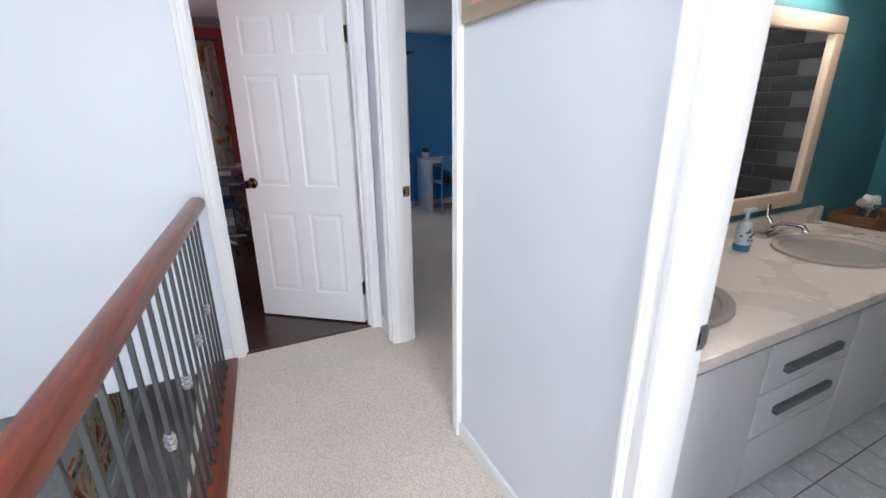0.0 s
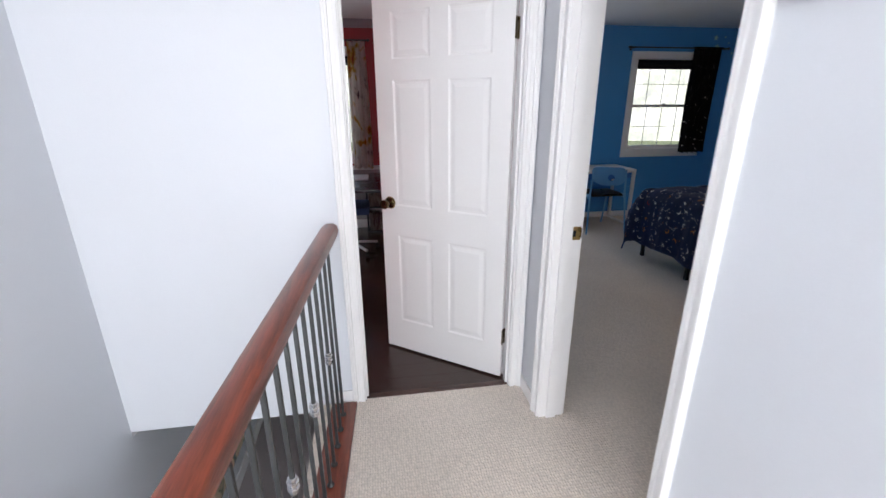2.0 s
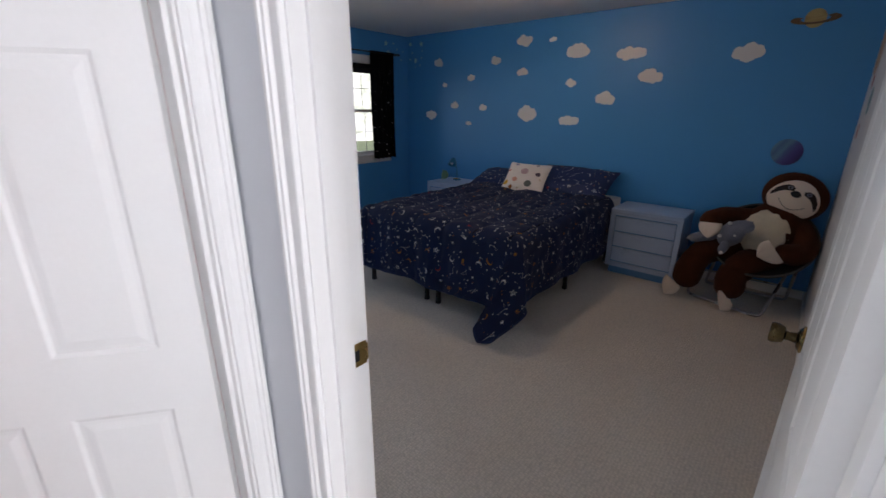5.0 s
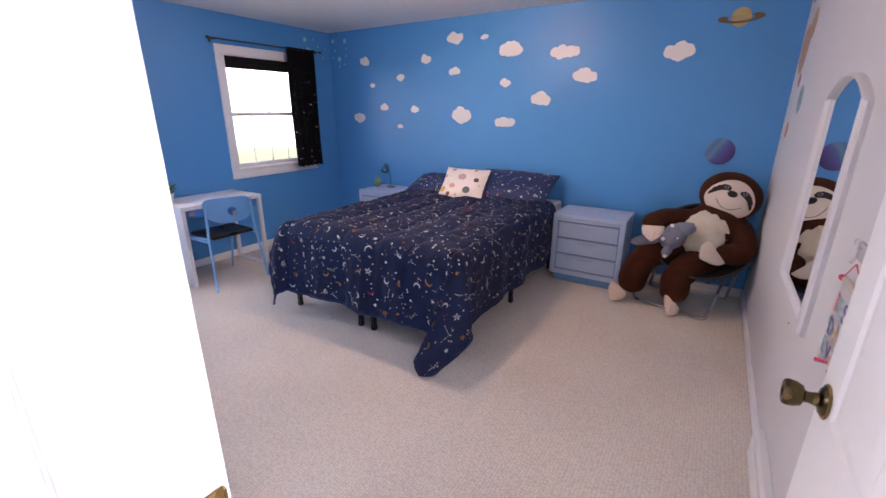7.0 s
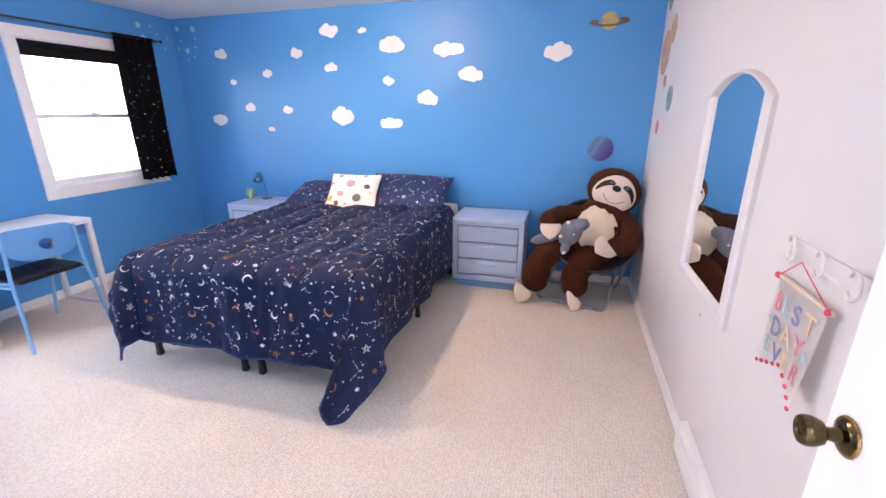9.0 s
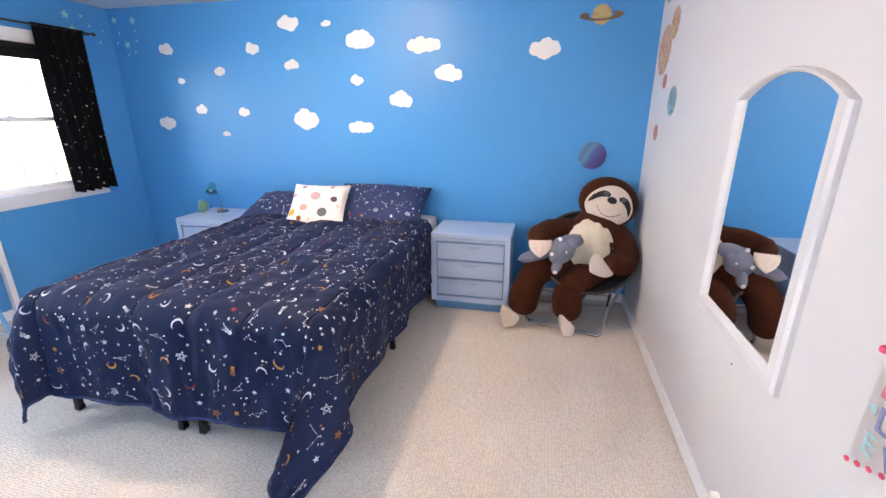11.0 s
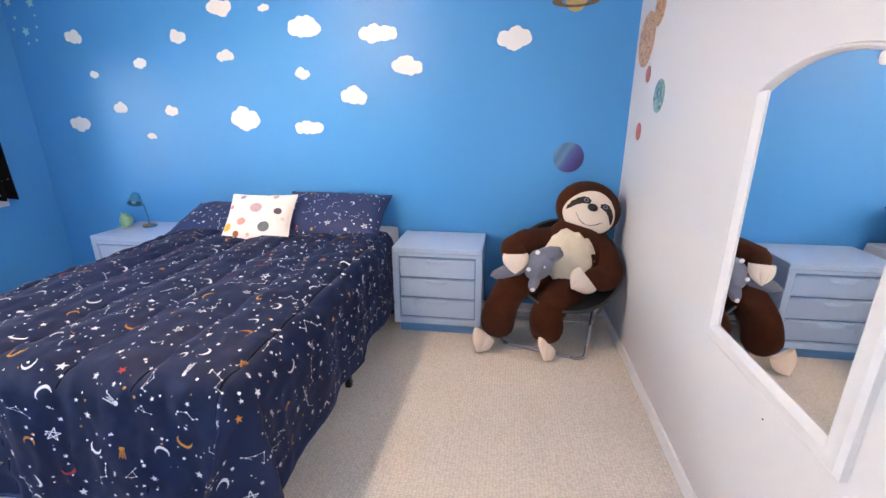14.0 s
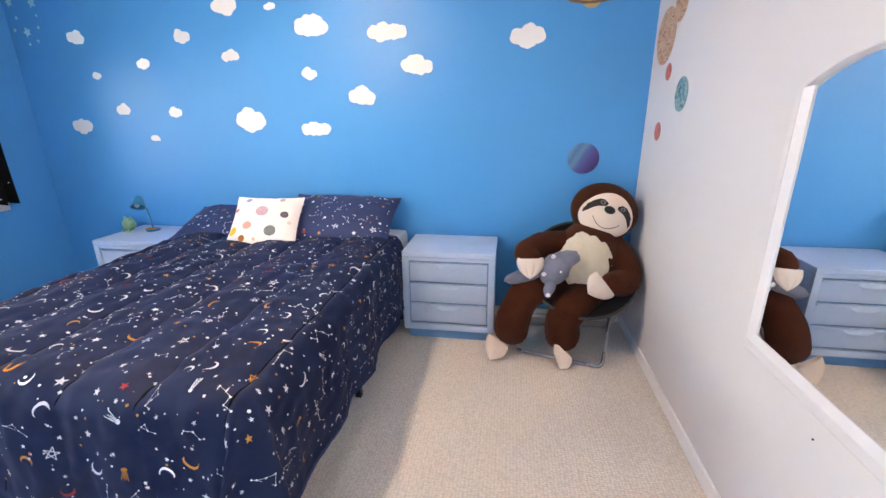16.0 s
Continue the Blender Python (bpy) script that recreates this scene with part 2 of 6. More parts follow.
TILE = mat("white_floor_tile", (0.60, 0.62, 0.66), 0.25, var=0.04, scale=6)
GROUT = mat("grey_grout", (0.16, 0.16, 0.17), 0.9, var=0.1)
DARKTILE = wood("dark_wall_tile", (0.012, 0.012, 0.012), (0.048, 0.046, 0.045), 0.4, (1, 1, 1), 1.6, 0.0)
CREAMFRAME = mat("cream_wood_frame", (0.66, 0.52, 0.41), 0.4, var=0.05)
CHAMPAGNE = mat("champagne_frame", (0.36, 0.28, 0.19), 0.38, 0.4, var=0.1, scale=8)
WICKER = mat("brown_wicker", (0.20, 0.09, 0.04), 0.7, var=0.35, scale=40, gdepth=0.002)
PINKISH = mat("pink_print", (0.70, 0.36, 0.33), 0.7, var=0.15)
STRING = mat("pink_red_yarn", (0.70, 0.07, 0.16), 0.9)
BANNER = mat("banner_canvas", (0.80, 0.76, 0.76), 0.9, var=0.03, grain=400, gdepth=0.0004)
CLEAR = mat("pearl_plastic", (0.72, 0.70, 0.71), 0.25, var=0.05)
DESKBLACK = mat("black_desk_laminate", (0.02, 0.022, 0.035), 0.25)
OFFICEBLUE = mat("dark_blue_upholstery", (0.03, 0.06, 0.16), 0.9, grain=400, gdepth=0.0006)
LIGHTGREY = mat("light_grey_plastic", (0.45, 0.47, 0.50), 0.4)
CURTAINPRINT = banded("floral_print", [(0.10, 0.07, 0.09), (0.72, 0.68, 0.64), (0.74, 0.70, 0.66), (0.76, 0.72, 0.68), (0.55, 0.38, 0.08), (0.45, 0.12, 0.08)], 9.0, (0.4, 0.4, 0.3), 0.6, 0.9)
ct_n = CURTAINPRINT.node_tree
ct_mix, ct_back = ct_n.nodes.new("ShaderNodeMixShader"), ct_n.nodes.new("ShaderNodeBsdfTranslucent")
ct_mix.inputs[0].default_value = 0.55
ct_n.links.new(ct_n.nodes["Principled BSDF"].inputs["Base Color"].links[0].from_socket, ct_back.inputs["Color"])
ct_n.links.new(ct_n.nodes["Principled BSDF"].outputs[0], ct_mix.inputs[1])
ct_n.links.new(ct_back.outputs[0], ct_mix.inputs[2])
ct_n.links.new(ct_mix.outputs[0], ct_n.nodes["Material Output"].inputs[0])
ART = banded("abstract_paint", [(0.05, 0.12, 0.25), (0.06, 0.10, 0.04), (0.70, 0.58, 0.42), (0.72, 0.62, 0.48), (0.50, 0.12, 0.05), (0.03, 0.025, 0.02)], 4.0, (0.5, 0.6, 0.6), 2.5, 0.6)
BOOKISH = banded("assorted_spines", [(0.02, 0.03, 0.08), (0.08, 0.03, 0.03), (0.20, 0.18, 0.16), (0.02, 0.02, 0.03)], 8.0, (1, 0.3, 0.3), 0.5, 0.6)
JUPITER = banded("orange_planet_print", [(0.20, 0.07, 0.03), (0.52, 0.26, 0.13), (0.62, 0.44, 0.26), (0.30, 0.10, 0.05)], 12.0, (0.2, 0.2, 1), 3.0)
EARTH = banded("earth_print", [(0.02, 0.06, 0.16), (0.05, 0.18, 0.24), (0.30, 0.42, 0.40), (0.07, 0.16, 0.08)], 14.0, (0.4, 0.4, 0.6), 3.0)
SATURNM = banded("ochre_planet_print", [(0.28, 0.17, 0.06), (0.52, 0.40, 0.18), (0.44, 0.30, 0.12)], 12.0, (0, 0.1, 1), 0.5)
RINGM = mat("ring_print", (0.16, 0.10, 0.06), 0.5, var=0.4, scale=30)
REDPLANET = banded("red_planet_print", [(0.30, 0.04, 0.03), (0.52, 0.14, 0.10), (0.40, 0.10, 0.06)], 16.0, (0.3, 0.3, 0.6), 1.5)


# trees and sky emit their own whitened light in place of daylight
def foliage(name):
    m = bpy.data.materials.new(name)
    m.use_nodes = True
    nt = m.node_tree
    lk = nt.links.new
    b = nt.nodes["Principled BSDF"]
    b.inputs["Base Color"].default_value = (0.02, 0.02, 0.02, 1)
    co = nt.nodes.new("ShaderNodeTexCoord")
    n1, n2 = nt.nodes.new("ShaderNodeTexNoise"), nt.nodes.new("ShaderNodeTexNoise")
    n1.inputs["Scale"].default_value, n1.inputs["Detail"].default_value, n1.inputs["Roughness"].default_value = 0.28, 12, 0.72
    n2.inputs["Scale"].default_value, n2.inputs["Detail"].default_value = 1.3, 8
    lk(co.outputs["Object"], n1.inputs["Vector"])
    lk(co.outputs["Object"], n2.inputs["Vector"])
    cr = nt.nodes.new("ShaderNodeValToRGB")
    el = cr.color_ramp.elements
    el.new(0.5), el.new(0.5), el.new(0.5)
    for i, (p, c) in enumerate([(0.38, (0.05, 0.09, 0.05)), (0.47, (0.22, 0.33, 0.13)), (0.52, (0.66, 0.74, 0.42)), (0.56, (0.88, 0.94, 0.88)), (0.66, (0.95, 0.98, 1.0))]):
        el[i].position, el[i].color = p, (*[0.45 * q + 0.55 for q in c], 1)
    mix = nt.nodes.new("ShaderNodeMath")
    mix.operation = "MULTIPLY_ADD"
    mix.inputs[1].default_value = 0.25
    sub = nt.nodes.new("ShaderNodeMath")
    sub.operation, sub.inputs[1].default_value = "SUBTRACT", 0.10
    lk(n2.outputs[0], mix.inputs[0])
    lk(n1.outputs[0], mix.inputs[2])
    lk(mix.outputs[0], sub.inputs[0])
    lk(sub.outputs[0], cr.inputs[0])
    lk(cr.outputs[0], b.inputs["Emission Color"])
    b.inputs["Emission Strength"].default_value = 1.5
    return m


GREYLAND = mat("grey_landing_carpet", (0.40, 0.365, 0.375), 0.95, var=0.06, scale=3, grain=260, gdepth=0.001)


def planet_print(name, stops, lean, ripple=0.05):
    """Printed planet: bands across a lean, with a dark limb."""
    m = bpy.data.materials.new(name)
    m.use_nodes = True
    nt = m.node_tree
    b, lk = nt.nodes["Principled BSDF"], nt.links.new
    b.inputs["Roughness"].default_value = 0.45
    co, dot, n = nt.nodes.new("ShaderNodeTexCoord"), nt.nodes.new("ShaderNodeVectorMath"), nt.nodes.new("ShaderNodeTexNoise")
    dot.operation = "DOT_PRODUCT"
    dot.inputs[1].default_value = (0, 0.73 * math.cos(lean), 0.73 * math.sin(lean))
    n.inputs["Scale"].default_value, n.inputs["Detail"].default_value = 5, 4
    ma = nt.nodes.new("ShaderNodeMath")
    ma.operation, ma.inputs[1].default_value = "MULTIPLY_ADD", ripple
    cr = nt.nodes.new("ShaderNodeValToRGB")
    el = cr.color_ramp.elements
    while len(el) < len(stops):
        el.new(0.5)
    for i, (p, c) in enumerate(stops):
        el[i].position, el[i].color = p, (*c, 1)
    lk(co.outputs["Generated"], dot.inputs[0])
    lk(co.outputs["Generated"], n.inputs["Vector"])
    lk(n.outputs[0], ma.inputs[0])
    lk(dot.outputs["Value"], ma.inputs[2])
    lk(ma.outputs[0], cr.inputs[0])
    lk(cr.outputs[0], b.inputs["Base Color"])
    return m


ICE = planet_print("violet_planet_print", [(0.12, (0.03, 0.018, 0.11)), (0.30, (0.055, 0.035, 0.19)), (0.45, (0.075, 0.07, 0.28)), (0.56, (0.075, 0.12, 0.34)), (0.66, (0.11, 0.25, 0.42)), (0.78, (0.075, 0.17, 0.36)), (0.92, (0.12, 0.30, 0.46))], 0.55, 0.08)
TREES = foliage("glowing_trees_and_sky")

# ---- builders ----


def finish(name, bm, mats, parent=None, label="", smooth=False, kind=""):
    me = bpy.data.meshes.new(name)
    bmesh.ops.recalc_face_normals(bm, faces=bm.faces) if len(bm.faces) < 60000 else None
    bm.to_mesh(me)
    bm.free()
    for m in (mats if isinstance(mats, (list, tuple)) else [mats]):
        me.materials.append(m)
    if smooth:
        me.polygons.foreach_set("use_smooth", [True] * len(me.polygons))
        me.set_sharp_from_angle(angle=radians(38))
    ob = new(name, me)
    if parent is not None:
        ob.parent = parent
        root = parent.parent or parent
        off = root.location if root.type == "EMPTY" else Vector((0, 0, 0))
        me.transform(Matrix.Translation(-off))
    if label or kind:
        tagged(ob, label, kind=kind)
    return ob


def part(name, bm, material, parent, label="", smooth=True, kind=""):
    return finish(name, bm, material, parent, label, smooth, kind)


def thing(name, at, label, category, group="", kind=""):
    ob = new(name)
    ob.location = at
    ob.empty_display_size = 0.1
    return tagged(ob, label, category, group, kind)


def solo(name, bm, material, label, category, group="", kind="", smooth=True):
    return tagged(finish(name, bm, material, None, "", smooth), label, category, group, kind)


def setting(name, bm, material, label="", category="", smooth=False):
    return tagged(finish(name, bm, material, None, "", smooth), label, category, "", "structure")


def box(bm, x0, x1, y0, y1, z0, z1, bevel=0.0, index=0, segs=2):
    before = set(bm.faces)
    r = bmesh.ops.create_cube(bm, size=1)
    vs = r["verts"]
    bmesh.ops.scale(bm, vec=(abs(x1 - x0), abs(y1 - y0), abs(z1 - z0)), verts=vs)
    bmesh.ops.translate(bm, vec=((x0 + x1) / 2, (y0 + y1) / 2, (z0 + z1) / 2), verts=vs)
    if bevel:
        es = list({e for v in vs for e in v.link_edges})
        bmesh.ops.bevel(bm, geom=es, offset=bevel, segments=segs, affect="EDGES", profile=0.7)
    for f in bm.faces:
        if f not in before:
            f.material_index = index
    return bm


def boxes(*rows, bevel=0.0):
    bm = bmesh.new()
    for r in rows:
        box(bm, *r, bevel=bevel)
    return bm


def turned(bm, m):
    bm.transform(m)
    return bm


def tube(bm, pts, r, sides=10, closed=False, index=0, radii=None, flat=None):
    """A round bar along points; flat squashes it."""
    pts = [Vector(p) for p in pts]
    rings, n = [], len(pts)
    up0 = None
    for i, p in enumerate(pts):
        a = pts[(i - 1) % n] if (closed or i > 0) else p
        b = pts[(i + 1) % n] if (closed or i < n - 1) else p
        d = (b - a).normalized()
        if up0 is None:
            up0 = Vector((0, 0, 1)) if abs(d.z) < 0.9 else Vector((1, 0, 0))
        s = d.cross(up0).normalized()
        up0 = s.cross(d).normalized()
        rr = radii[i] if radii else r
        rings.append([bm.verts.new(p + (s * math.cos(2 * math.pi * k / sides) + up0 * math.sin(2 * math.pi * k / sides) * (flat or 1)) * rr) for k in range(sides)])
    last = n if closed else n - 1
    for i in range(last):
        a, b = rings[i], rings[(i + 1) % n]
        for k in range(sides):
            bm.faces.new((a[k], a[(k + 1) % sides], b[(k + 1) % sides], b[k])).material_index = index
    if not closed:
        bm.faces.new(rings[0]).material_index = index
        bm.faces.new(list(reversed(rings[-1]))).material_index = index
    return bm


def lathe(bm, profile, at=(0, 0, 0), axis="z", sides=24, index=0):
    """Turns (radius, height) pairs round an axis."""
    rot = {"z": Matrix.Identity(3), "x": Matrix(((0, 0, 1), (0, 1, 0), (-1, 0, 0))), "y": Matrix(((1, 0, 0), (0, 0, 1), (0, -1, 0)))}[axis]
    rings = []
    for r, h in profile:
        rings.append([bm.verts.new(Vector(at) + rot @ Vector((max(r, 1e-4) * math.cos(2 * math.pi * k / sides), max(r, 1e-4) * math.sin(2 * math.pi * k / sides), h))) for k in range(sides)])
    for a, b in zip(rings, rings[1:]):
        for k in range(sides):
            bm.faces.new((a[k], a[(k + 1) % sides], b[(k + 1) % sides], b[k])).material_index = index
    bm.faces.new(rings[0]).material_index = index
    bm.faces.new(list(reversed(rings[-1]))).material_index = index
    return bm


def blob(bm, at, radii, rot=(0, 0, 0), index=0, seg=20, rough=0.0, seed=0):
    r = bmesh.ops.create_uvsphere(bm, u_segments=seg, v_segments=max(seg * 2 // 3, 6), radius=1)
    m = Matrix.LocRotScale(at, Euler([radians(a) for a in rot]), radii)
    fs = set()
    for v in r["verts"]:
        if rough:
            v.co *= 1 + rough * noise.noise(v.co * 2.3 + Vector((seed, 0, 0)))
        v.co = m @ v.co
        fs.update(v.link_faces)
    for f in fs:
        f.material_index = index
    return bm


def sheet(bm, fn, us, vs, index=0, wrap=False):
    """A surface from fn(u, v)."""
    grid = [[bm.verts.new(fn(u, v)) for v in vs] for u in us]
    for i in range(len(us) - 1):
        for j in range(len(vs) - 1):
            bm.faces.new((grid[i][j], grid[i + 1][j], grid[i + 1][j + 1], grid[i][j + 1])).material_index = index
    return grid


def steps(a, b, n):
    return [a + (b - a) * i / n for i in range(n + 1)]


def prism(bm, outline, to3, depth, index=0):
    """An outline of (u, v) pairs made solid: to3(u, v, w) gives its places, w from 0 to depth."""
    top = [bm.verts.new(to3(u, v, depth)) for u, v in outline]
    low = [bm.verts.new(to3(u, v, 0)) for u, v in outline]
    bm.faces.new(top).material_index = index
    bm.faces.new(list(reversed(low))).material_index = index
    n = len(outline)
    for k in range(n):
        bm.faces.new((low[k], low[(k + 1) % n], top[(k + 1) % n], top[k])).material_index = index
    return bm


def pierced(spans, u0, u1, z0, z1):
    """Rectangles that fill u0..u1, z0..z1 round the openings (u0, u1, z0, z1)."""
    out, u = [], u0
    for a, b, c, d in sorted(spans):
        out.append((u, a, z0, z1))
        if c > z0:
            out.append((a, b, z0, c))
        if d < z1:
            out.append((a, b, d, z1))
        u = b
    out.append((u, u1, z0, z1))
    return [r for r in out if r[1] - r[0] > 1e-4]


def wall(name, axis, w0, w1, u0, u1, z0, z1, spans, low, high, label):
    """A wall with thickness w0..w1 along axis; low and high: its paints on the two faces."""
    bm = bmesh.new()
    for a, b, c, d in pierced(spans, u0, u1, z0, z1):
        box(bm, *((w0, w1, a, b) if axis == "x" else (a, b, w0, w1)), c, d)
    k = 0 if axis == "x" else 1
    bm.normal_update()
    for f in bm.faces:
        f.material_index = 1 if f.calc_center_median()[k] > (w0 + w1) / 2 + 0.01 or (abs(f.normal[k]) < 0.5 and f.calc_center_median()[k] > (w0 + w1) / 2) else 0
    return setting(name, bm, [low, high], label, "wall")


# ---- structure ----
H = 2.39
EX, NY, SY = 5.121, 6.412, 1.798
wall("wall_hall_bedroom", "x", 1.122, 1.242, 1.68, 3.105, 0, H, [(1.887, 2.733, 0, 2.085)], HALL_WHITE, BLUE, "white painted wall between hall and blue bedroom")
wall("wall_hall_bath", "x", 1.122, 1.242, -2.4, 1.68, 0, H, [(0.14, 0.963, 0, 2.085)], HALL_WHITE, TEAL, "cool white painted hall wall")
wall("wall_study_bedroom", "x", 1.122, 1.242, 3.105, NY, 0, H, [], RED, BLUE, "plain painted wall between the two bedrooms")
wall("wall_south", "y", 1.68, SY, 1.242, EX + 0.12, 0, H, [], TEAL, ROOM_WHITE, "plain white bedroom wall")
wall("wall_east", "x", EX, EX + 0.12, SY, NY + 0.15, 0, H, [], BLUE, BLUE, "bright sky blue painted wall")
W1, W2, W3, W4 = (3.695, 4.675, 0.89, 2.03), (1.635, 2.612, 0.89, 2.03), (-0.80, 0.17, 0.89, 2.03), (-2.1, -1.3, 0.89, 2.03)
wall("wall_north", "y", NY, NY + 0.15, 1.182, EX, 0, H, [W2, W1], BLUE, HALL_WHITE, "bright sky blue painted window wall")
wall("wall_study_north", "y", NY, NY + 0.15, -2.6, 1.182, 0, H, [W4, W3], RED, HALL_WHITE, "dark red painted window wall")
wall("wall_study_west", "x", -2.72, -2.6, 2.99, NY + 0.15, 0, H, [], GREY, GREY, "plain grey painted wall")
wall("wall_study_south", "y", 2.99, 3.105, -2.6, -0.89, 0, H, [], GREY, GREY, "plain grey painted wall")
wall("wall_hall_north", "y", 2.99, 3.105, -0.89, 1.122, 0, H, [(0.250, 1.064, 0, 2.085)], HALL_WHITE, RED, "white painted wall over the stairwell")
setting("wall_stairwell_header", boxes((-0.89, 0.10, 2.99, 3.105, -0.045, 0)), HALL_WHITE, "white painted edge of floor over stairs", "wall")
setting("wall_stairwell_west", boxes((-0.99, -0.89, -2.4, 2.99, -2.7, H), (-0.99, -0.89, 2.99, 5.6, -2.7, -0.08)), HALL_WHITE, "cool grey white stairwell wall", "wall")
setting("wall_stairwell_under_hall", boxes((0.10, 0.18, 2.0, 3.105, -2.7, -0.09)), HALL_WHITE, "white wall under the landing", "wall")
setting("wall_stairwell_far", boxes((-0.89, 1.1, 5.6, 5.7, -2.7, -0.08)), HALL_WHITE, "white wall at foot of stairs", "wall")
setting("wall_lower_east", boxes((1.1, 1.2, 2.94, 5.7, -2.7, -0.08)), HALL_WHITE, "white wall at foot of stairs", "wall")
# unseen back wall; both openings are added to hold fill lamps
wall("wall_hall_back", "y", -2.52, -2.4, -0.99, 1.242, -2.7, H, [(-0.18, 1.02, 0.38, 2.28), (-0.8, -0.1, -2.1, -0.5)], HALL_WHITE, HALL_WHITE, "white back wall with openings added for fill light, out of view")
wall("wall_bath_back", "y", -1.4, -1.28, 1.242, 4.0, 0, H, [], DARKTILE, DARKTILE, "dark tiled bathroom wall")
wall("wall_bath_east", "x", 3.9, 4.02, -1.28, 1.68, 0, H, [], TEAL, TEAL, "teal painted bathroom wall")
for nm, r, m, lb in (("ceiling_hall", (-1.0, 1.182, -2.5, 3.05), CEIL, "flat white hall ceiling"), ("ceiling_bedroom", (1.182, EX + 0.1, 1.74, NY + 0.1), CEIL, "flat white bedroom ceiling"),
                     ("ceiling_study", (-2.7, 1.182, 3.05, NY + 0.1), CEIL, "flat white ceiling"), ("ceiling_bath", (1.182, 4.0, -1.4, 1.74), CEIL, "flat white bathroom ceiling")):
    setting(nm, boxes((*r, H, H + 0.1)), m, lb, "ceiling")
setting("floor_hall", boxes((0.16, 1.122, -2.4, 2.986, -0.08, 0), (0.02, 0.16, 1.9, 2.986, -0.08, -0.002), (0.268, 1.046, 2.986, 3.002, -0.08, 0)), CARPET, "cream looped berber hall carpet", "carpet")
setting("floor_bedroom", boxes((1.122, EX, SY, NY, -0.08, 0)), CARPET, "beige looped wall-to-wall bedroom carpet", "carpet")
setting("floor_lower", boxes((-0.9, 1.1, 2.0, 5.6, -1.60, -1.52)), GREYLAND, "grey carpeted stair landing", "floor")
setting("floor_ground", boxes((-0.9, 1.1, -2.4, 5.6, -2.8, -2.7)), DARKWOOD, "dark wooden floor downstairs", "floor")

# floor nosing along the open stairwell
nos = boxes((0.085, 0.215, -2.4, 2.972, -0.085, 0.014), bevel=0.008)
for v in nos.verts:
    v.co.x += 0.055 * (v.co.y - 2.9)
setting("floor_nosing", nos, RAILWOOD, "red-brown varnished wood strip under the balusters", "trim", True)
setting("threshold", boxes((0.268, 1.046, 3.000, 3.034, -0.02, 0.006), bevel=0.003), THRESH, "dark wood threshold strip", "threshold", True)

# ground outside, and far trees that glow by themselves
setting("ground", boxes((-80, 80, 7, 120, -3.6, -3.4)), mat("lawn", (0.22, 0.26, 0.15), 0.9, var=0.4, scale=0.6), "green lawn", "ground")
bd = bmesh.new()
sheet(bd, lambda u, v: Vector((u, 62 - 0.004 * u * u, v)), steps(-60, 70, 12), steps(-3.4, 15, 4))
setting("backdrop", bd, TREES, "self-glowing whitened green trees and bright sky", "backdrop")


def casing(name, axis, face, out, u0, u1, top, width=0.062, label="white moulded door casing"):
    """Door casing on one face of a wall: stepped profile, legs and head."""
    root = thing(name, ((face, u0, 0) if axis == "x" else (u0, face, 0)), label, "door casing", kind="structure")

    def piece(nm, a, b, c, d, side):
        bm = bmesh.new()
        prof = [(0, 0.0), (0, 0.012), (0.04, 0.014), (0.28, 0.014), (0.33, 0.010), (0.58, 0.010), (0.63, 0.018), (0.76, 0.019), (0.80, 0.023), (0.95, 0.023), (1.0, 0.018), (1.0, 0.0)]
        if side == "top":
            to3 = lambda k, t, w: Vector((face + out * t, a + w, c + (d - c) * k) if axis == "x" else (a + w, face + out * t, c + (d - c) * k))
            prism(bm, prof, to3, b - a)
        else:
            p, q = (b, a) if side == "lo" else (a, b)
            to3 = lambda k, t, w: Vector((face + out * t, p + (q - p) * k, c + w) if axis == "x" else (p + (q - p) * k, face + out * t, c + w))
            prism(bm, prof, to3, d - c)
        part(nm, bm, TRIM, root)
    piece("casing_leg", u0 - width, u0, 0.001, top, "lo")
    piece("casing_leg", u1, u1 + width, 0.001, top, "hi")
    piece("casing_head", u0 - width, u1 + width, top, top + width, "top")
    return root


def jamb(name, axis, w0, w1, u0, u1, top, stop):
    """Lining of a door opening, with its stop."""
    bm = bmesh.new()
    e = 0.018

    def add(a, b, p, q, c, d):
        box(bm, *((p, q, a, b) if axis == "x" else (a, b, p, q)), c, d, bevel=0.002)
    add(u0 - e, u0, w0, w1, 0.001, top + e)
    add(u1, u1 + e, w0, w1, 0.001, top + e)
    add(u0, u1, w0, w1, top, top + e)
    add(u0, u0 + 0.011, *stop, 0.001, top)
    add(u1 - 0.011, u1, *stop, 0.001, top)
    return tagged(finish(name, bm, TRIM, None, "", True), "white painted door lining", "door frame", "", "structure")


jamb("door_frame_bedroom", "x", 1.120, 1.244, 1.905, 2.715, 2.067, (1.155, 1.203))
jamb("door_frame_study", "y", 2.988, 3.107, 0.268, 1.046, 2.067, (3.012, 3.050))
jamb("door_frame_bath", "x", 1.120, 1.244, 0.158, 0.945, 2.067, (1.155, 1.203))
casing("door_casing_bedroom", "x", 1.122, -1, 1.899, 2.721, 2.073, 0.062)
casing("door_casing_bedroom_inner", "x", 1.242, 1, 1.899, 2.721, 2.073, 0.060)
casing("door_casing_study", "y", 2.99, -1, 0.262, 1.052, 2.073, 0.062)
casing("door_casing_bath", "x", 1.122, -1, 0.152, 0.951, 2.073, 0.062)

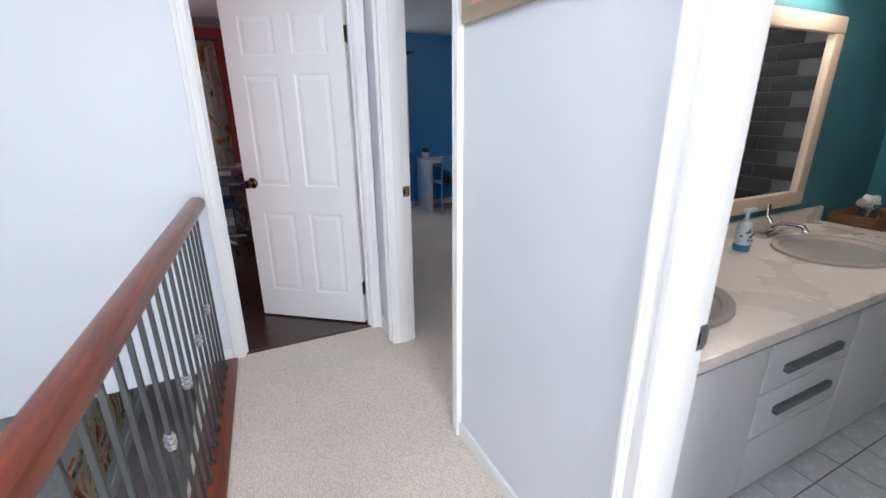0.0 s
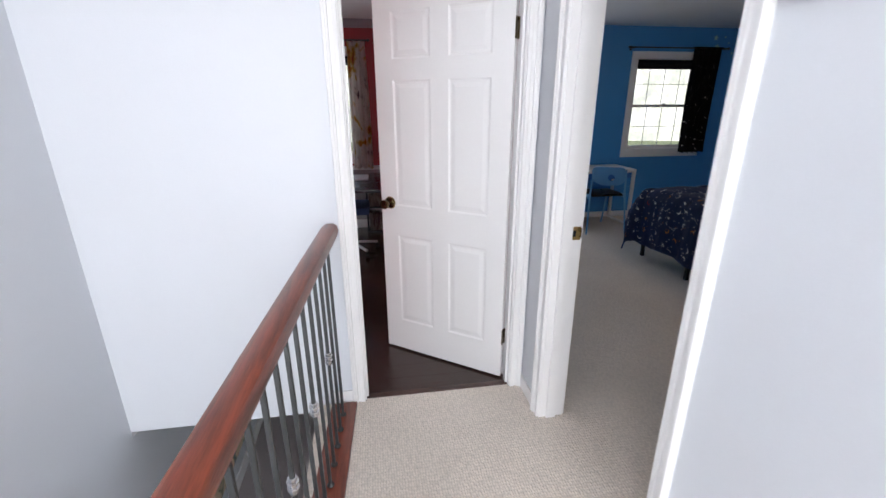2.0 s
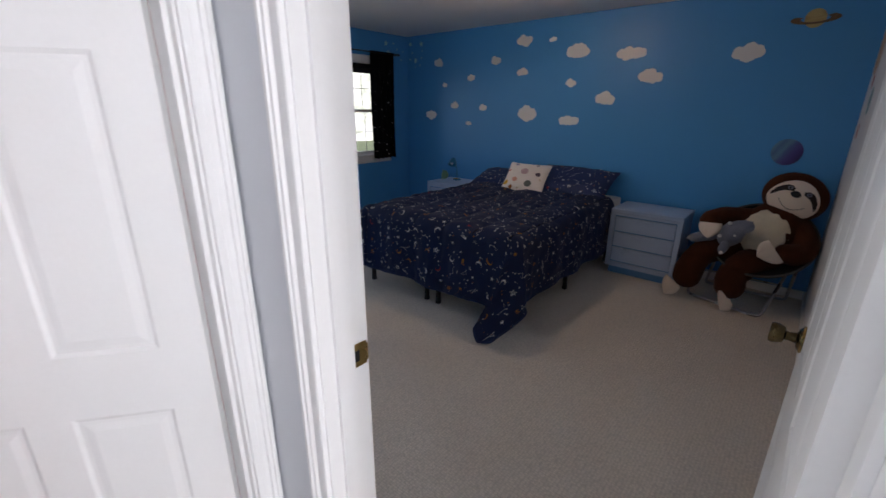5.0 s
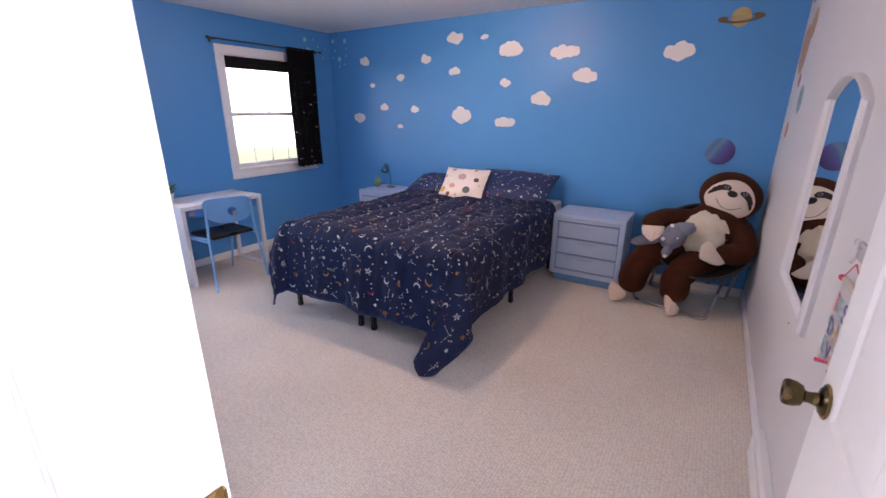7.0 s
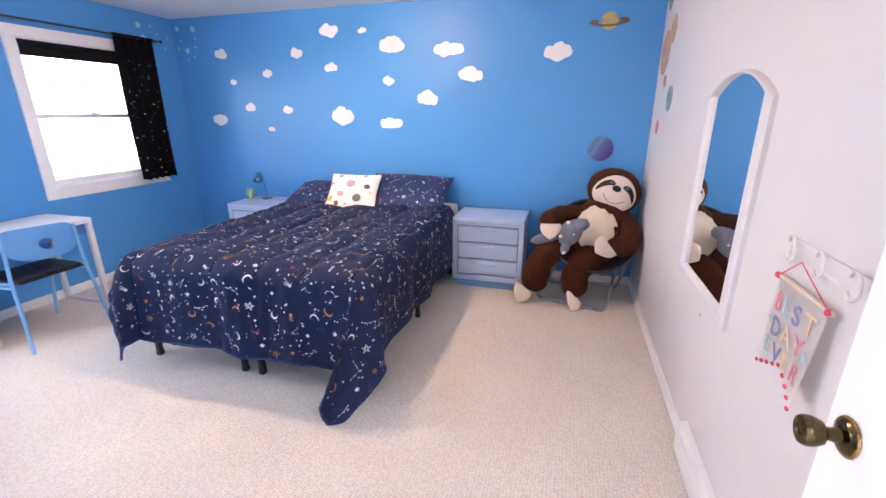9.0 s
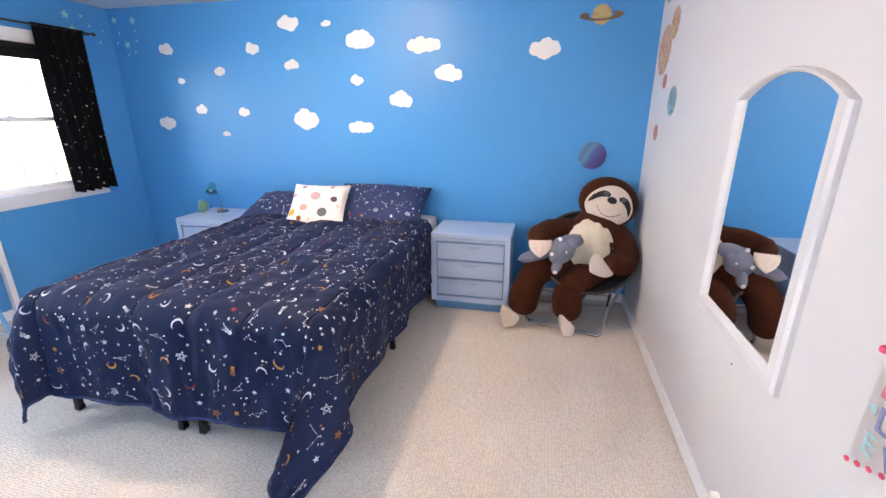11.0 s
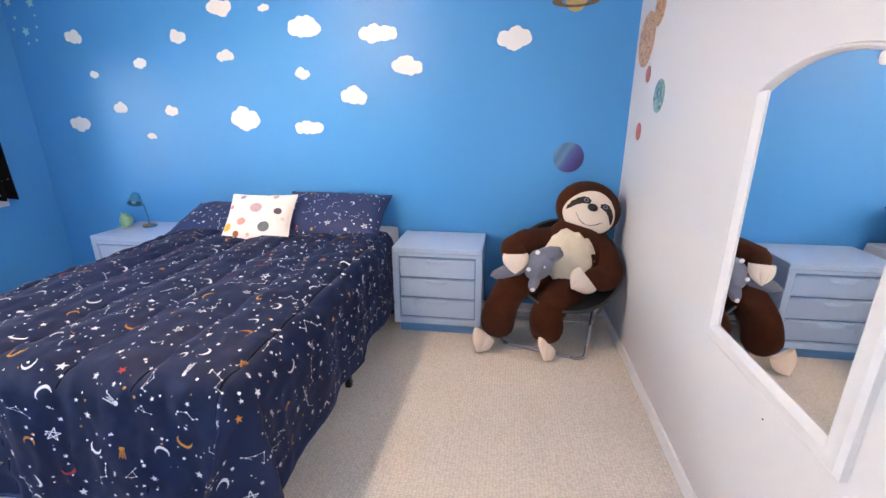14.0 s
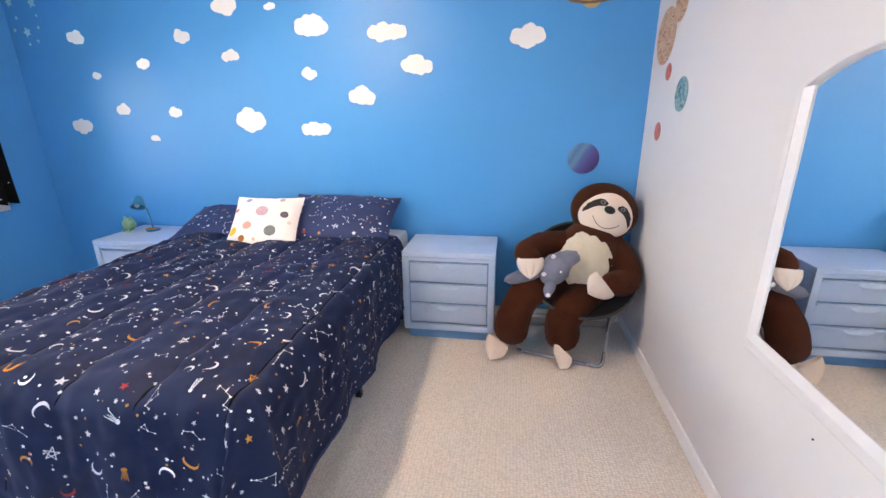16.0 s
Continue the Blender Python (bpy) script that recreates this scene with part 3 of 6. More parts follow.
# baseboards
def baseboard(name, axis, face, out, u0, u1, h=0.075, t=0.013):
    w = sorted((face, face + out * t))
    bm = bmesh.new()
    box(bm, *((w[0], w[1], u0, u1) if axis == "x" else (u0, u1, w[0], w[1])), 0.001, h, bevel=0.005)
    tagged(finish(name, bm, TRIM, None, "", True), "low white painted baseboard", "baseboard", "", "structure")


baseboard("baseboard_hall", "x", 1.122, -1, 1.014, 1.836)
baseboard("baseboard_hall_corner", "x", 1.122, -1, 2.784, 2.976)
baseboard("baseboard_hall_end", "y", 2.99, -1, 0.095, 0.199)
baseboard("baseboard_bedroom_south", "y", SY, 1, 3.085, EX)
baseboard("baseboard_bedroom_east", "x", EX, -1, SY + 0.014, NY)
baseboard("baseboard_bedroom_north", "y", NY, -1, 1.2, EX - 0.014)
baseboard("baseboard_study", "y", NY, -1, -2.6, 1.122, 0.11)
hs = boxes((2.08, 3.084, SY, SY + 0.03, 0.001, 0.15), (2.08, 3.084, SY + 0.03, SY + 0.042, 0.001, 0.10), bevel=0.008)
tagged(finish("baseboard_cover", hs, TRIM, None, "", True), "taller white boxed-out baseboard section", "baseboard", "", "structure")

# ---- doors ----


def knob_set(parent, m, near):
    """A round knob on its rose; near: which side of the leaf, along local y."""
    bm = bmesh.new()
    lathe(bm, [(0.033, 0), (0.033, 0.004), (0.027, 0.010), (0.024, 0.012), (0.014, 0.015), (0.011, 0.030), (0.013, 0.036), (0.021, 0.040), (0.026, 0.052), (0.027, 0.064), (0.024, 0.070), (0.012, 0.071), (0.008, 0.068)], sides=28)
    bm.transform(m @ Matrix.Rotation(radians(-90 * near), 4, "X"))
    k = part("knob", bm, BRONZE, parent, "dark antique brass door knob")
    ring = bmesh.new()
    lathe(ring, [(0.034, 0.0), (0.036, 0.003), (0.034, 0.006)], sides=28)
    ring.transform(m @ Matrix.Rotation(radians(-90 * near), 4, "X"))
    part("rose_rim", ring, BRASS, k, "polished brass rim")


def six_panel_door(name, pin, angle, width, sign, label):
    """Leaf from its pin along local x; thickness towards local y * sign."""
    root = thing(name, (pin[0], pin[1], 0.012), label, "door", kind="structure")
    m = Matrix.Translation((pin[0], pin[1], 0.012)) @ Matrix.Rotation(radians(angle), 4, "Z")
    t, h = 0.035, 2.03
    y0, y1 = sorted((0, sign * t))
    g = 0.004
    st, mid = 0.108, 0.10
    c0, c1 = (width - mid) / 2, (width + mid) / 2
    part("core", turned(boxes((st - 0.01, width - st + 0.01, y0 + g + 0.004, y1 - g - 0.004, 0.01, h - 0.01)), m), TRIM, root, "", False)
    rails = [("rail", p, q, c, d) for p, q in ((st, c0), (c1, width - st)) for c, d in ((0, 0.20), (0.755, 0.93), (1.60, 1.70), (1.92, h))]
    for nm, a, b, c, d in [("stile", 0.004, st, 0, h), ("stile", width - st, width, 0, h), ("stile", c0, c1, 0, h)] + rails:
        part(nm, turned(boxes((a, b, y0, y1, c, d)), m), TRIM, root, "", False)
    for a, b in ((st, c0), (c1, width - st)):
        for c, d in ((0.20, 0.755), (0.93, 1.60), (1.70, 1.92)):
            bm = bmesh.new()
            for s, yy in ((-1, y0), (1, y1)):
                pts = []
                for ins, dep in ((0.0, 0.0002), (0.010, -0.0045), (0.020, -0.0042), (0.040, -0.0006)):
                    pts.append([bm.verts.new((x, yy + s * dep, z)) for x, z in ((a + ins, c + ins), (b - ins, c + ins), (b - ins, d - ins), (a + ins, d - ins))])
                for p, q in zip(pts, pts[1:]):
                    for k in range(4):
                        bm.faces.new((p[k], p[(k + 1) % 4], q[(k + 1) % 4], q[k]))
                bm.faces.new(pts[-1])
            bm.transform(m)
            part("panel", bm, TRIM, root, "", False)
    for s, yy in ((-1, y0), (1, y1)):
        knob_set(root, m @ Matrix.Translation((width - 0.062, yy, 0.945)), s)
    for z in (0.25, 1.80):
        bm = bmesh.new()
        lathe(bm, [(0.006, -0.045), (0.007, -0.043), (0.007, 0.043), (0.006, 0.045)], (0.0, 0, z), sides=10)
        box(bm, 0.0, 0.004, y0, y1, z - 0.044, z + 0.044)
        bm.transform(m)
        part("hinge", bm, BRONZE, root, "dark metal hinge")
    return root


six_panel_door("door_study", (1.043, 3.087), 180 - 37.0, 0.772, 1, "white six-panel door standing ajar with a dark brass knob")
six_panel_door("door_bedroom", (1.258, 1.902), -1.0, 0.806, 1, "white six-panel door swung open against the bedroom wall")
for nm, at, m in (("strike_plate", (1.206, 2.7135, 0.961), BRASS), ("strike_plate", (1.206, 0.9435, 0.935), STEEL)):
    bm = bmesh.new()
    x, y, z = at
    box(bm, x - 0.022, x + 0.036, y - 0.003, y, z - 0.030, z + 0.030, bevel=0.002)
    box(bm, x + 0.036, x + 0.040, y - 0.003, y + 0.006, z - 0.022, z + 0.022)
    ob = solo(nm, bm, m, "small metal strike plate on the door lining", "strike plate")
    # no hole is cut: a black patch gives its dark inside
    hole = boxes((x - 0.010, x + 0.014, y - 0.0042, y - 0.0032, z - 0.014, z + 0.014))
    part("latch_hole", hole, BLACK, ob)

# ---- windows ----


def window(name, w, trim, cols, blind, label, sill_drop=0.0):
    """A double-hung window in the north wall: casing, sill, two sashes with bars, panes."""
    a, b, c, d = w
    root = thing(name, (a, NY, c), label, "window", kind="structure")
    tw = 0.078
    for nm, r in (("casing_leg", (a - tw, a, c, d)), ("casing_leg", (b, b + tw, c, d)), ("casing_head", (a - tw, b + tw, d, d + tw)), ("sill_apron", (a - tw, b + tw, c - tw, c))):
        bm = boxes((r[0], r[1], NY - 0.018, NY + 0.002, r[2], r[3]), bevel=0.004)
        part(nm, bm, TRIM, root)
    bm = bmesh.new()
    for r in ((a, a + 0.014, c, d), (b - 0.014, b, c, d), (a, b, d - 0.014, d), (a, b, c, c + 0.03)):
        box(bm, r[0], r[1], NY - 0.004, NY + 0.146, r[2], r[3])
    part("window_frame", bm, TRIM, root)
    part("window_sill", boxes((a - 0.01, b + 0.01, NY - 0.034, NY + 0.05, c + 0.002, c + 0.026), bevel=0.006), TRIM, root)
    mid = (c + d) / 2
    for nm, z0, z1, y in (("lower_sash", c + 0.03, mid + 0.018, NY + 0.06), ("upper_sash", mid - 0.018, d - 0.014, NY + 0.10)):
        bm = bmesh.new()
        s = 0.036
        for r in ((a + 0.014, a + 0.014 + s, z0, z1), (b - 0.014 - s, b - 0.014, z0, z1), (a + 0.05, b - 0.05, z0, z0 + s), (a + 0.05, b - 0.05, z1 - s, z1)):
            box(bm, r[0], r[1], y, y + 0.034, r[2], r[3], bevel=0.003)
        sash = part(nm, bm, TRIM, root)
        x0, x1, q0, q1 = a + 0.05, b - 0.05, z0 + s, z1 - s
        for i in range(1, cols):
            x = x0 + (x1 - x0) * i / cols
            part("muntin", boxes((x - 0.0035, x + 0.0035, y + 0.014, y + 0.020, q0, q1)), TRIM, sash)
        z = (q0 + q1) / 2
        part("muntin", boxes((x0, x1, y + 0.0135, y + 0.0205, z - 0.0035, z + 0.0035)), TRIM, sash)
        pane = part("pane", boxes((x0, x1, y + 0.010, y + 0.0125, q0, q1)), GLASS, sash, "clear window glass", False)
        pane.visible_shadow = False
    lk = bmesh.new()
    box(lk, (a + b) / 2 - 0.025, (a + b) / 2 + 0.025, NY + 0.04, NY + 0.06, mid + 0.014, mid + 0.030, bevel=0.004)
    part("sash_lock", lk, TRIM, root)
    if blind:
        bm = bmesh.new()
        lathe(bm, [(0.028, 0), (0.030, 0.01), (0.030, b - a - 0.05), (0.028, b - a - 0.04)], (a + 0.02, NY + 0.028, d - 0.045), "x", 16)
        box(bm, a + 0.03, b - 0.03, NY + 0.02, NY + 0.024, d - blind, d - 0.05)
        box(bm, a + 0.028, b - 0.028, NY + 0.016, NY + 0.028, d - blind - 0.012, d - blind, bevel=0.003)
        solo("roller_blind", bm, BLACKCLOTH, "black roller blind rolled up at the window top", "blind")
    return root


window("window_bedroom", W1, 0.078, 4, 0.115, "white double-hung window with thin grid bars in blue wall")
window("window_bedroom_second", W2, 0.078, 4, 0.115, "white double-hung window in blue wall")
window("window_study", W3, 0.078, 4, 0.10, "added white double-hung window in red wall, out of view over grey wainscot")
# unseen window added to hold the study's fill lamp
window("window_study_added", W4, 0.078, 4, 0.10, "added white double-hung window in red wall, out of view")
# frame of the assumed hall window, added around its fill lamp
bm = boxes((-0.885, -0.85, -2.41, -2.38, 0.32, 2.34), (0.45, 0.51, -2.41, -2.38, 0.32, 2.34), (-0.85, 0.45, -2.41, -2.38, 0.32, 0.38), (-0.85, 0.45, -2.41, -2.38, 2.28, 2.34), bevel=0.004)
setting("added_hall_window", bm, TRIM, "added white hall window frame, out of view", "window")

# study: grey wainscot, chair rail and crown band
setting("wainscot", boxes((-2.6, 1.122, NY - 0.008, NY, 0.11, 0.735)), GREY, "grey painted lower wall panel", "wainscot")
setting("chair_rail", boxes((-2.6, 1.122, NY - 0.022, NY, 0.735, 0.785), bevel=0.006), TRIM, "white moulded chair rail", "chair rail", True)
setting("crown_band", boxes((-2.6, 1.122, NY - 0.012, NY, 2.30, H)), GREY, "grey painted band under the ceiling", "crown band")

# ---- curtain with rod ----


def curtain(name, x0, x1, ztop, zbot, folds, material, label, spread=0.02):
    root = thing(name, ((x0 + x1) / 2, NY - 0.09, ztop), label, "curtain")

    def fn(u, v):
        x = x0 + (x1 - x0) * u + spread * v * (u - 0.2)
        d = math.sin(u * folds * 2 * math.pi + 0.6 * math.sin(v * 3)) * (0.018 + 0.012 * v) + 0.012 * math.sin(u * 5 + v * 4)
        return Vector((x + 0.012 * math.sin(v * 2.3) * u, NY - 0.085 + d, ztop + (zbot - ztop) * v + 0.006 * math.sin(u * folds * 6.28)))
    bm = bmesh.new()
    sheet(bm, fn, steps(0, 1, folds * 12), steps(0, 1, 26))
    bmesh.ops.solidify(bm, geom=bm.faces[:], thickness=0.0022)
    part("cloth", bm, material, root)
    return root, fn


def surf(fn, u, v, lift):
    p = fn(u, v)
    e = 1e-3
    n = (fn(u + e, v) - p).cross(fn(u, v + e) - p).normalized()
    return p + n * lift


rng = random.Random(7)


def ngon(cx, cy, r, n, rot=0.0):
    return [(cx + r * math.cos(rot + 2 * math.pi * k / n), cy + r * math.sin(rot + 2 * math.pi * k / n)) for k in range(n)]


def star_shape(r, rot, inner=0.42, n=5):
    return [((r if k % 2 == 0 else r * inner) * math.cos(rot + math.pi * k / n), (r if k % 2 == 0 else r * inner) * math.sin(rot + math.pi * k / n)) for k in range(2 * n)]


def moon_shape(r, rot):
    """A crescent as a strip of quads."""
    a, b = [], []
    for k in range(9):
        th = radians(-115 + 230 * k / 8)
        a.append((r * math.cos(th), r * math.sin(th)))
        w = 0.42 * math.cos(radians(-90 + 180 * k / 8)) + 0.02
        b.append((r * (1 - w) * math.cos(th), r * (1 - w) * math.sin(th)))
    ca, sa = math.cos(rot), math.sin(rot)
    turn = lambda p: (p[0] * ca - p[1] * sa, p[0] * sa + p[1] * ca)
    return [[turn(a[k]), turn(a[k + 1]), turn(b[k + 1]), turn(b[k])] for k in range(8)]


def line_shape(p, q, w):
    dx, dy = q[0] - p[0], q[1] - p[1]
    L = math.hypot(dx, dy) or 1
    nx, ny = -dy / L * w / 2, dx / L * w / 2
    return [(p[0] + nx, p[1] + ny), (q[0] + nx, q[1] + ny), (q[0] - nx, q[1] - ny), (p[0] - nx, p[1] - ny)]


def motif(kind, r, rot):
    """Flat printed shapes as polygons about the origin."""
    if kind == "moon":
        return moon_shape(r, rot)
    if kind == "star":
        return [[(0, 0), *s] for s in zip(star_shape(r, rot), star_shape(r, rot)[1:] + star_shape(r, rot)[:1])]
    if kind == "openstar":
        s = star_shape(r, rot, 0.45)
        return [line_shape(s[k], s[(k + 4) % 10], r * 0.13) for k in range(0, 10, 2)]
    if kind == "comet":
        out = [ngon(0, 0, r * 0.30, 7)]
        for k in range(5):
            y = (k - 2) * r * 0.16
            out.append(line_shape((r * 0.3, y * 0.6), (r * rng.uniform(1.0, 1.6), y), r * 0.07))
        return [[(x * math.cos(rot) - y * math.sin(rot), x * math.sin(rot) + y * math.cos(rot)) for x, y in p] for p in out]
    out, p = [], (-r, 0.0)
    pts = [p]
    for k in range(rng.randint(3, 5)):
        p = (p[0] + r * rng.uniform(0.2, 0.7), p[1] + r * rng.uniform(-0.7, 0.7))
        pts.append(p)
    if rng.random() < 0.6:
        pts.append(pts[1])
    for a, b in zip(pts, pts[1:]):
        out.append(line_shape(a, b, r * 0.038))
    out += [ngon(x, y, r * 0.095, 6) for x, y in pts]
    return [[(x * math.cos(rot) - y * math.sin(rot), x * math.sin(rot) + y * math.cos(rot)) for x, y in p] for p in out]


def printed(fn, area_uv, cell, lift, parent, scale=(1, 1), big=0.030):
    """Scatter of moons, stars, comets, constellations and dots, lying on the cloth fn."""
    layers = {"w": bmesh.new(), "o": bmesh.new(), "r": bmesh.new()}
    u0, u1, v0, v1 = area_uv

    def put(bm, polys, u, v):
        for poly in polys:
            try:
                bm.faces.new([bm.verts.new(surf(fn, u + x / scale[0], v + y / scale[1], lift)) for x, y in poly])
            except ValueError:
                pass
    nu, nv = int((u1 - u0) * scale[0] / cell), int((v1 - v0) * scale[1] / cell)
    for i in range(nu):
        for j in range(nv):
            u = u0 + (u1 - u0) * (i + 0.5 + 0.3 * (j % 2) - 0.15 + rng.uniform(-0.22, 0.22)) / nu
            v = v0 + (v1 - v0) * (j + 0.5 + rng.uniform(-0.3, 0.3)) / nv
            c, k = rng.random(), rng.random()
            rot = rng.uniform(0, 6.28)
            lay = "w" if c < 0.64 else ("o" if c < 0.88 else "r")
            kind = "moon" if k < 0.26 else "star" if k < 0.54 else "openstar" if k < 0.63 else "comet" if k < 0.73 else "constellation"
            if kind == "constellation":
                lay = "w"
            r = big * {"moon": 0.75, "star": 0.50, "openstar": 0.72, "comet": 0.85, "constellation": 1.25}[kind] * rng.uniform(0.8, 1.15)
            put(layers[lay], motif(kind, r, rot), u, v)
            for _ in range(3):
                rr = rng.uniform(0.06, 0.17) * big
                put(layers["w" if rng.random() < 0.75 else "o"], [ngon(0, 0, rr, 5)], u + rng.uniform(-0.6, 0.6) * cell / scale[0], v + rng.uniform(-0.6, 0.6) * cell / scale[1])
            put(layers["w"], motif("star", big * 0.27, rot), u + 0.45 * cell / scale[0], v + rng.uniform(-0.5, 0.5) * cell / scale[1])
    for k, m, lb in (("w", PRINT_W, "white printed stars, moons and constellations"), ("o", PRINT_O, "orange printed moons and stars"), ("r", PRINT_R, "red printed stars")):
        part("print", layers[k], m, parent, lb, False, "stuff")


root, fn = curtain("curtain", 4.40, 4.77, 2.150, 0.868, 5, BLACKCLOTH, "short black curtain with white star specks on a rod", 0.0)
bm = bmesh.new()
for _ in range(110):
    u, v, r = rng.uniform(0.02, 0.98), rng.uniform(0.03, 0.98), rng.choice((0.002, 0.003, 0.003, 0.006))
    bm.faces.new([bm.verts.new(surf(fn, u + x / 0.5, v + y / 1.3, -0.0035)) for x, y in ngon(0, 0, r, 6)])
part("print", bm, PRINT_W, root, "white star specks", False, "stuff")
part("header", boxes((4.395, 4.79, NY - 0.10, NY - 0.066, 2.137, 2.158), bevel=0.008), BLACKCLOTH, root)


def rod(name, x0, x1, z, label):
    r = thing(name, (x0, NY - 0.085, z), label, "curtain rod")
    part("pole", tube(bmesh.new(), [(x0, NY - 0.085, z), (x1, NY - 0.085, z)], 0.008), IRON, r)
    for x in (x0 - 0.012, x1 + 0.012):
        part("finial", blob(bmesh.new(), (x, NY - 0.085, z), (0.02, 0.015, 0.015), seg=12), IRON, r)
    for x in (x0 + 0.05, x1 - 0.03):
        part("bracket", boxes((x - 0.008, x + 0.008, NY - 0.085, NY, z - 0.012, z - 0.004), (x - 0.012, x + 0.012, NY - 0.006, NY, z - 0.03, z + 0.02), bevel=0.002), IRON, r)


rod("curtain_rod", 3.535, 4.865, 2.143, "thin dark metal curtain rod over the bedroom window")
rod("curtain_rod", 1.52, 2.74, 2.143, "thin dark metal curtain rod over the second window")
rod("curtain_rod", -0.95, 0.36, 2.165, "thin dark metal curtain rod in the red room")
curtain("curtain", 0.135, 0.335, 2.155, 0.765, 3, CURTAINPRINT, "cream curtain with dark and yellow floral print")

# ---- stair rail ----


def rail_x(y):
    """The rail runs slightly out of square with the hall."""
    return 0.153 + 0.060 * (y - 2.875)


rail = thing("stair_railing", (0.15, 2.9, 0.0), "red-brown wooden handrail with grey iron balusters along the stairwell", "railing")
prof = [(-0.030, -0.020), (-0.020, -0.034), (0.020, -0.034), (0.030, -0.020), (0.036, 0.000), (0.030, 0.022), (0.014, 0.032), (-0.014, 0.032), (-0.030, 0.022), (-0.036, 0.000)]
bm = bmesh.new()
ends = []
for y in (-2.35, -1, 0.3, 1.4, 2.3, 2.958, 2.988):
    s = 1.0 if y < 2.96 else 0.93
    ends.append([bm.verts.new((rail_x(y) + 1.08 * s * x, y, 0.948 + 1.08 * s * z)) for x, z in prof])
for a, b in zip(ends, ends[1:]):
    for k in range(len(prof)):
        bm.faces.new((a[k], a[(k + 1) % 10], b[(k + 1) % 10], b[k]))
bm.faces.new(ends[0]), bm.faces.new(list(reversed(ends[-1])))
part("handrail", bm, RAILWOOD, rail, "red-brown varnished handrail")
nb = 0
y = 2.875
while y > -2.3:
    rx = rail_x(y)
    bm = boxes((rx - 0.0065, rx + 0.0065, y - 0.0065, y + 0.0065, 0.02, 0.918), bevel=0.0015)
    b = part("baluster", bm, IRON, rail, "", False)
    sh = bmesh.new()
    lathe(sh, [(0.015, 0.0), (0.015, 0.006), (0.010, 0.012)], (rx, y, 0.0145), sides=8)
    part("shoe", sh, IRON, b)
    if nb % 3 == 2:
        kn = bmesh.new()
        lathe(kn, [(0.010, -0.028), (0.014, -0.026), (0.014, -0.019), (0.010, -0.017), (0.018, -0.014), (0.018, -0.007), (0.012, -0.004), (0.012, 0.004), (0.018, 0.007), (0.018, 0.014), (0.010, 0.017), (0.014, 0.019), (0.014, 0.026), (0.010, 0.028)], (rx, y, 0.480), sides=8)
        part("knuckle", kn, CHROME, b, "bright steel knuckle", False)
    y -= 0.105
    nb += 1

# picture in the hall
pic = thing("framed_picture", (1.122, 1.4, 1.66), "picture in a champagne wooden frame on the hall wall", "picture")
py0, py1, pz0, pz1 = 1.03, 1.803, 1.665, 2.20
for r in ((py0, py1, pz0, pz0 + 0.045), (py0, py1, pz1 - 0.045, pz1), (py0, py0 + 0.045, pz0 + 0.045, pz1 - 0.045), (py1 - 0.045, py1, pz0 + 0.045, pz1 - 0.045)):
    part("frame_side", boxes((1.094, 1.120, *r), bevel=0.005), CHAMPAGNE, pic)
part("print", boxes((1.108, 1.114, py0 + 0.04, py1 - 0.04, pz0 + 0.04, pz1 - 0.04)), PINKISH, pic, "pinkish art print", False)

# art over the stairs
cv = thing("canvas_art", (-0.89, 4.2, -0.7), "colourful abstract painting on canvas over the stairs", "painting")
part("canvas", boxes((-0.889, -0.855, 3.20, 4.95, -1.22, -0.78), bevel=0.004), ART, cv, "", False)
baseb = boxes((-0.889, -0.875, 3.10, 5.6, -1.519, -1.41), bevel=0.004)
tagged(finish("baseboard_stairs", baseb, TRIM, None, "", True), "white baseboard on the stair landing", "baseboard", "", "structure")

# ---- bed ----
bed = thing("bed", (4.05, 4.125, 0), "queen bed on a black metal platform frame", "bed")
fr = boxes((3.03, 5.08, 3.37, 3.395, 0.31, 0.35), (3.03, 5.08, 4.855, 4.88, 0.31, 0.35), (3.03, 3.055, 3.395, 4.855, 0.31, 0.35), (5.055, 5.08, 3.395, 4.855, 0.31, 0.35), (3.03, 5.08, 4.11, 4.135, 0.31, 0.345), bevel=0.003)
for k in range(12):
    x = 3.15 + 0.160 * k
    box(fr, x, x + 0.02, 3.395, 4.855, 0.325, 0.345)
part("frame", fr, BLACK, bed, "black metal slatted frame")
for x in (3.060, 4.009, 4.95):
    for y in (3.417, 4.062, 4.184, 4.841):
        bm = bmesh.new()
        box(bm, x - 0.015, x + 0.015, y - 0.015, y + 0.015, 0.012, 0.32, bevel=0.004)
        box(bm, x - 0.017, x + 0.017, y - 0.017, y + 0.017, 0, 0.03, bevel=0.004)
        part("leg", bm, BLACK, bed)
mat_bm = boxes((3.03, 5.09, 3.37, 4.88, 0.352, 0.672), bevel=0.05)
solo("mattress", mat_bm, PILLOW_W, "thick white mattress on the bed frame", "mattress")

FX, RY, LY, TOP = 3.075, 3.41, 4.84, 0.690


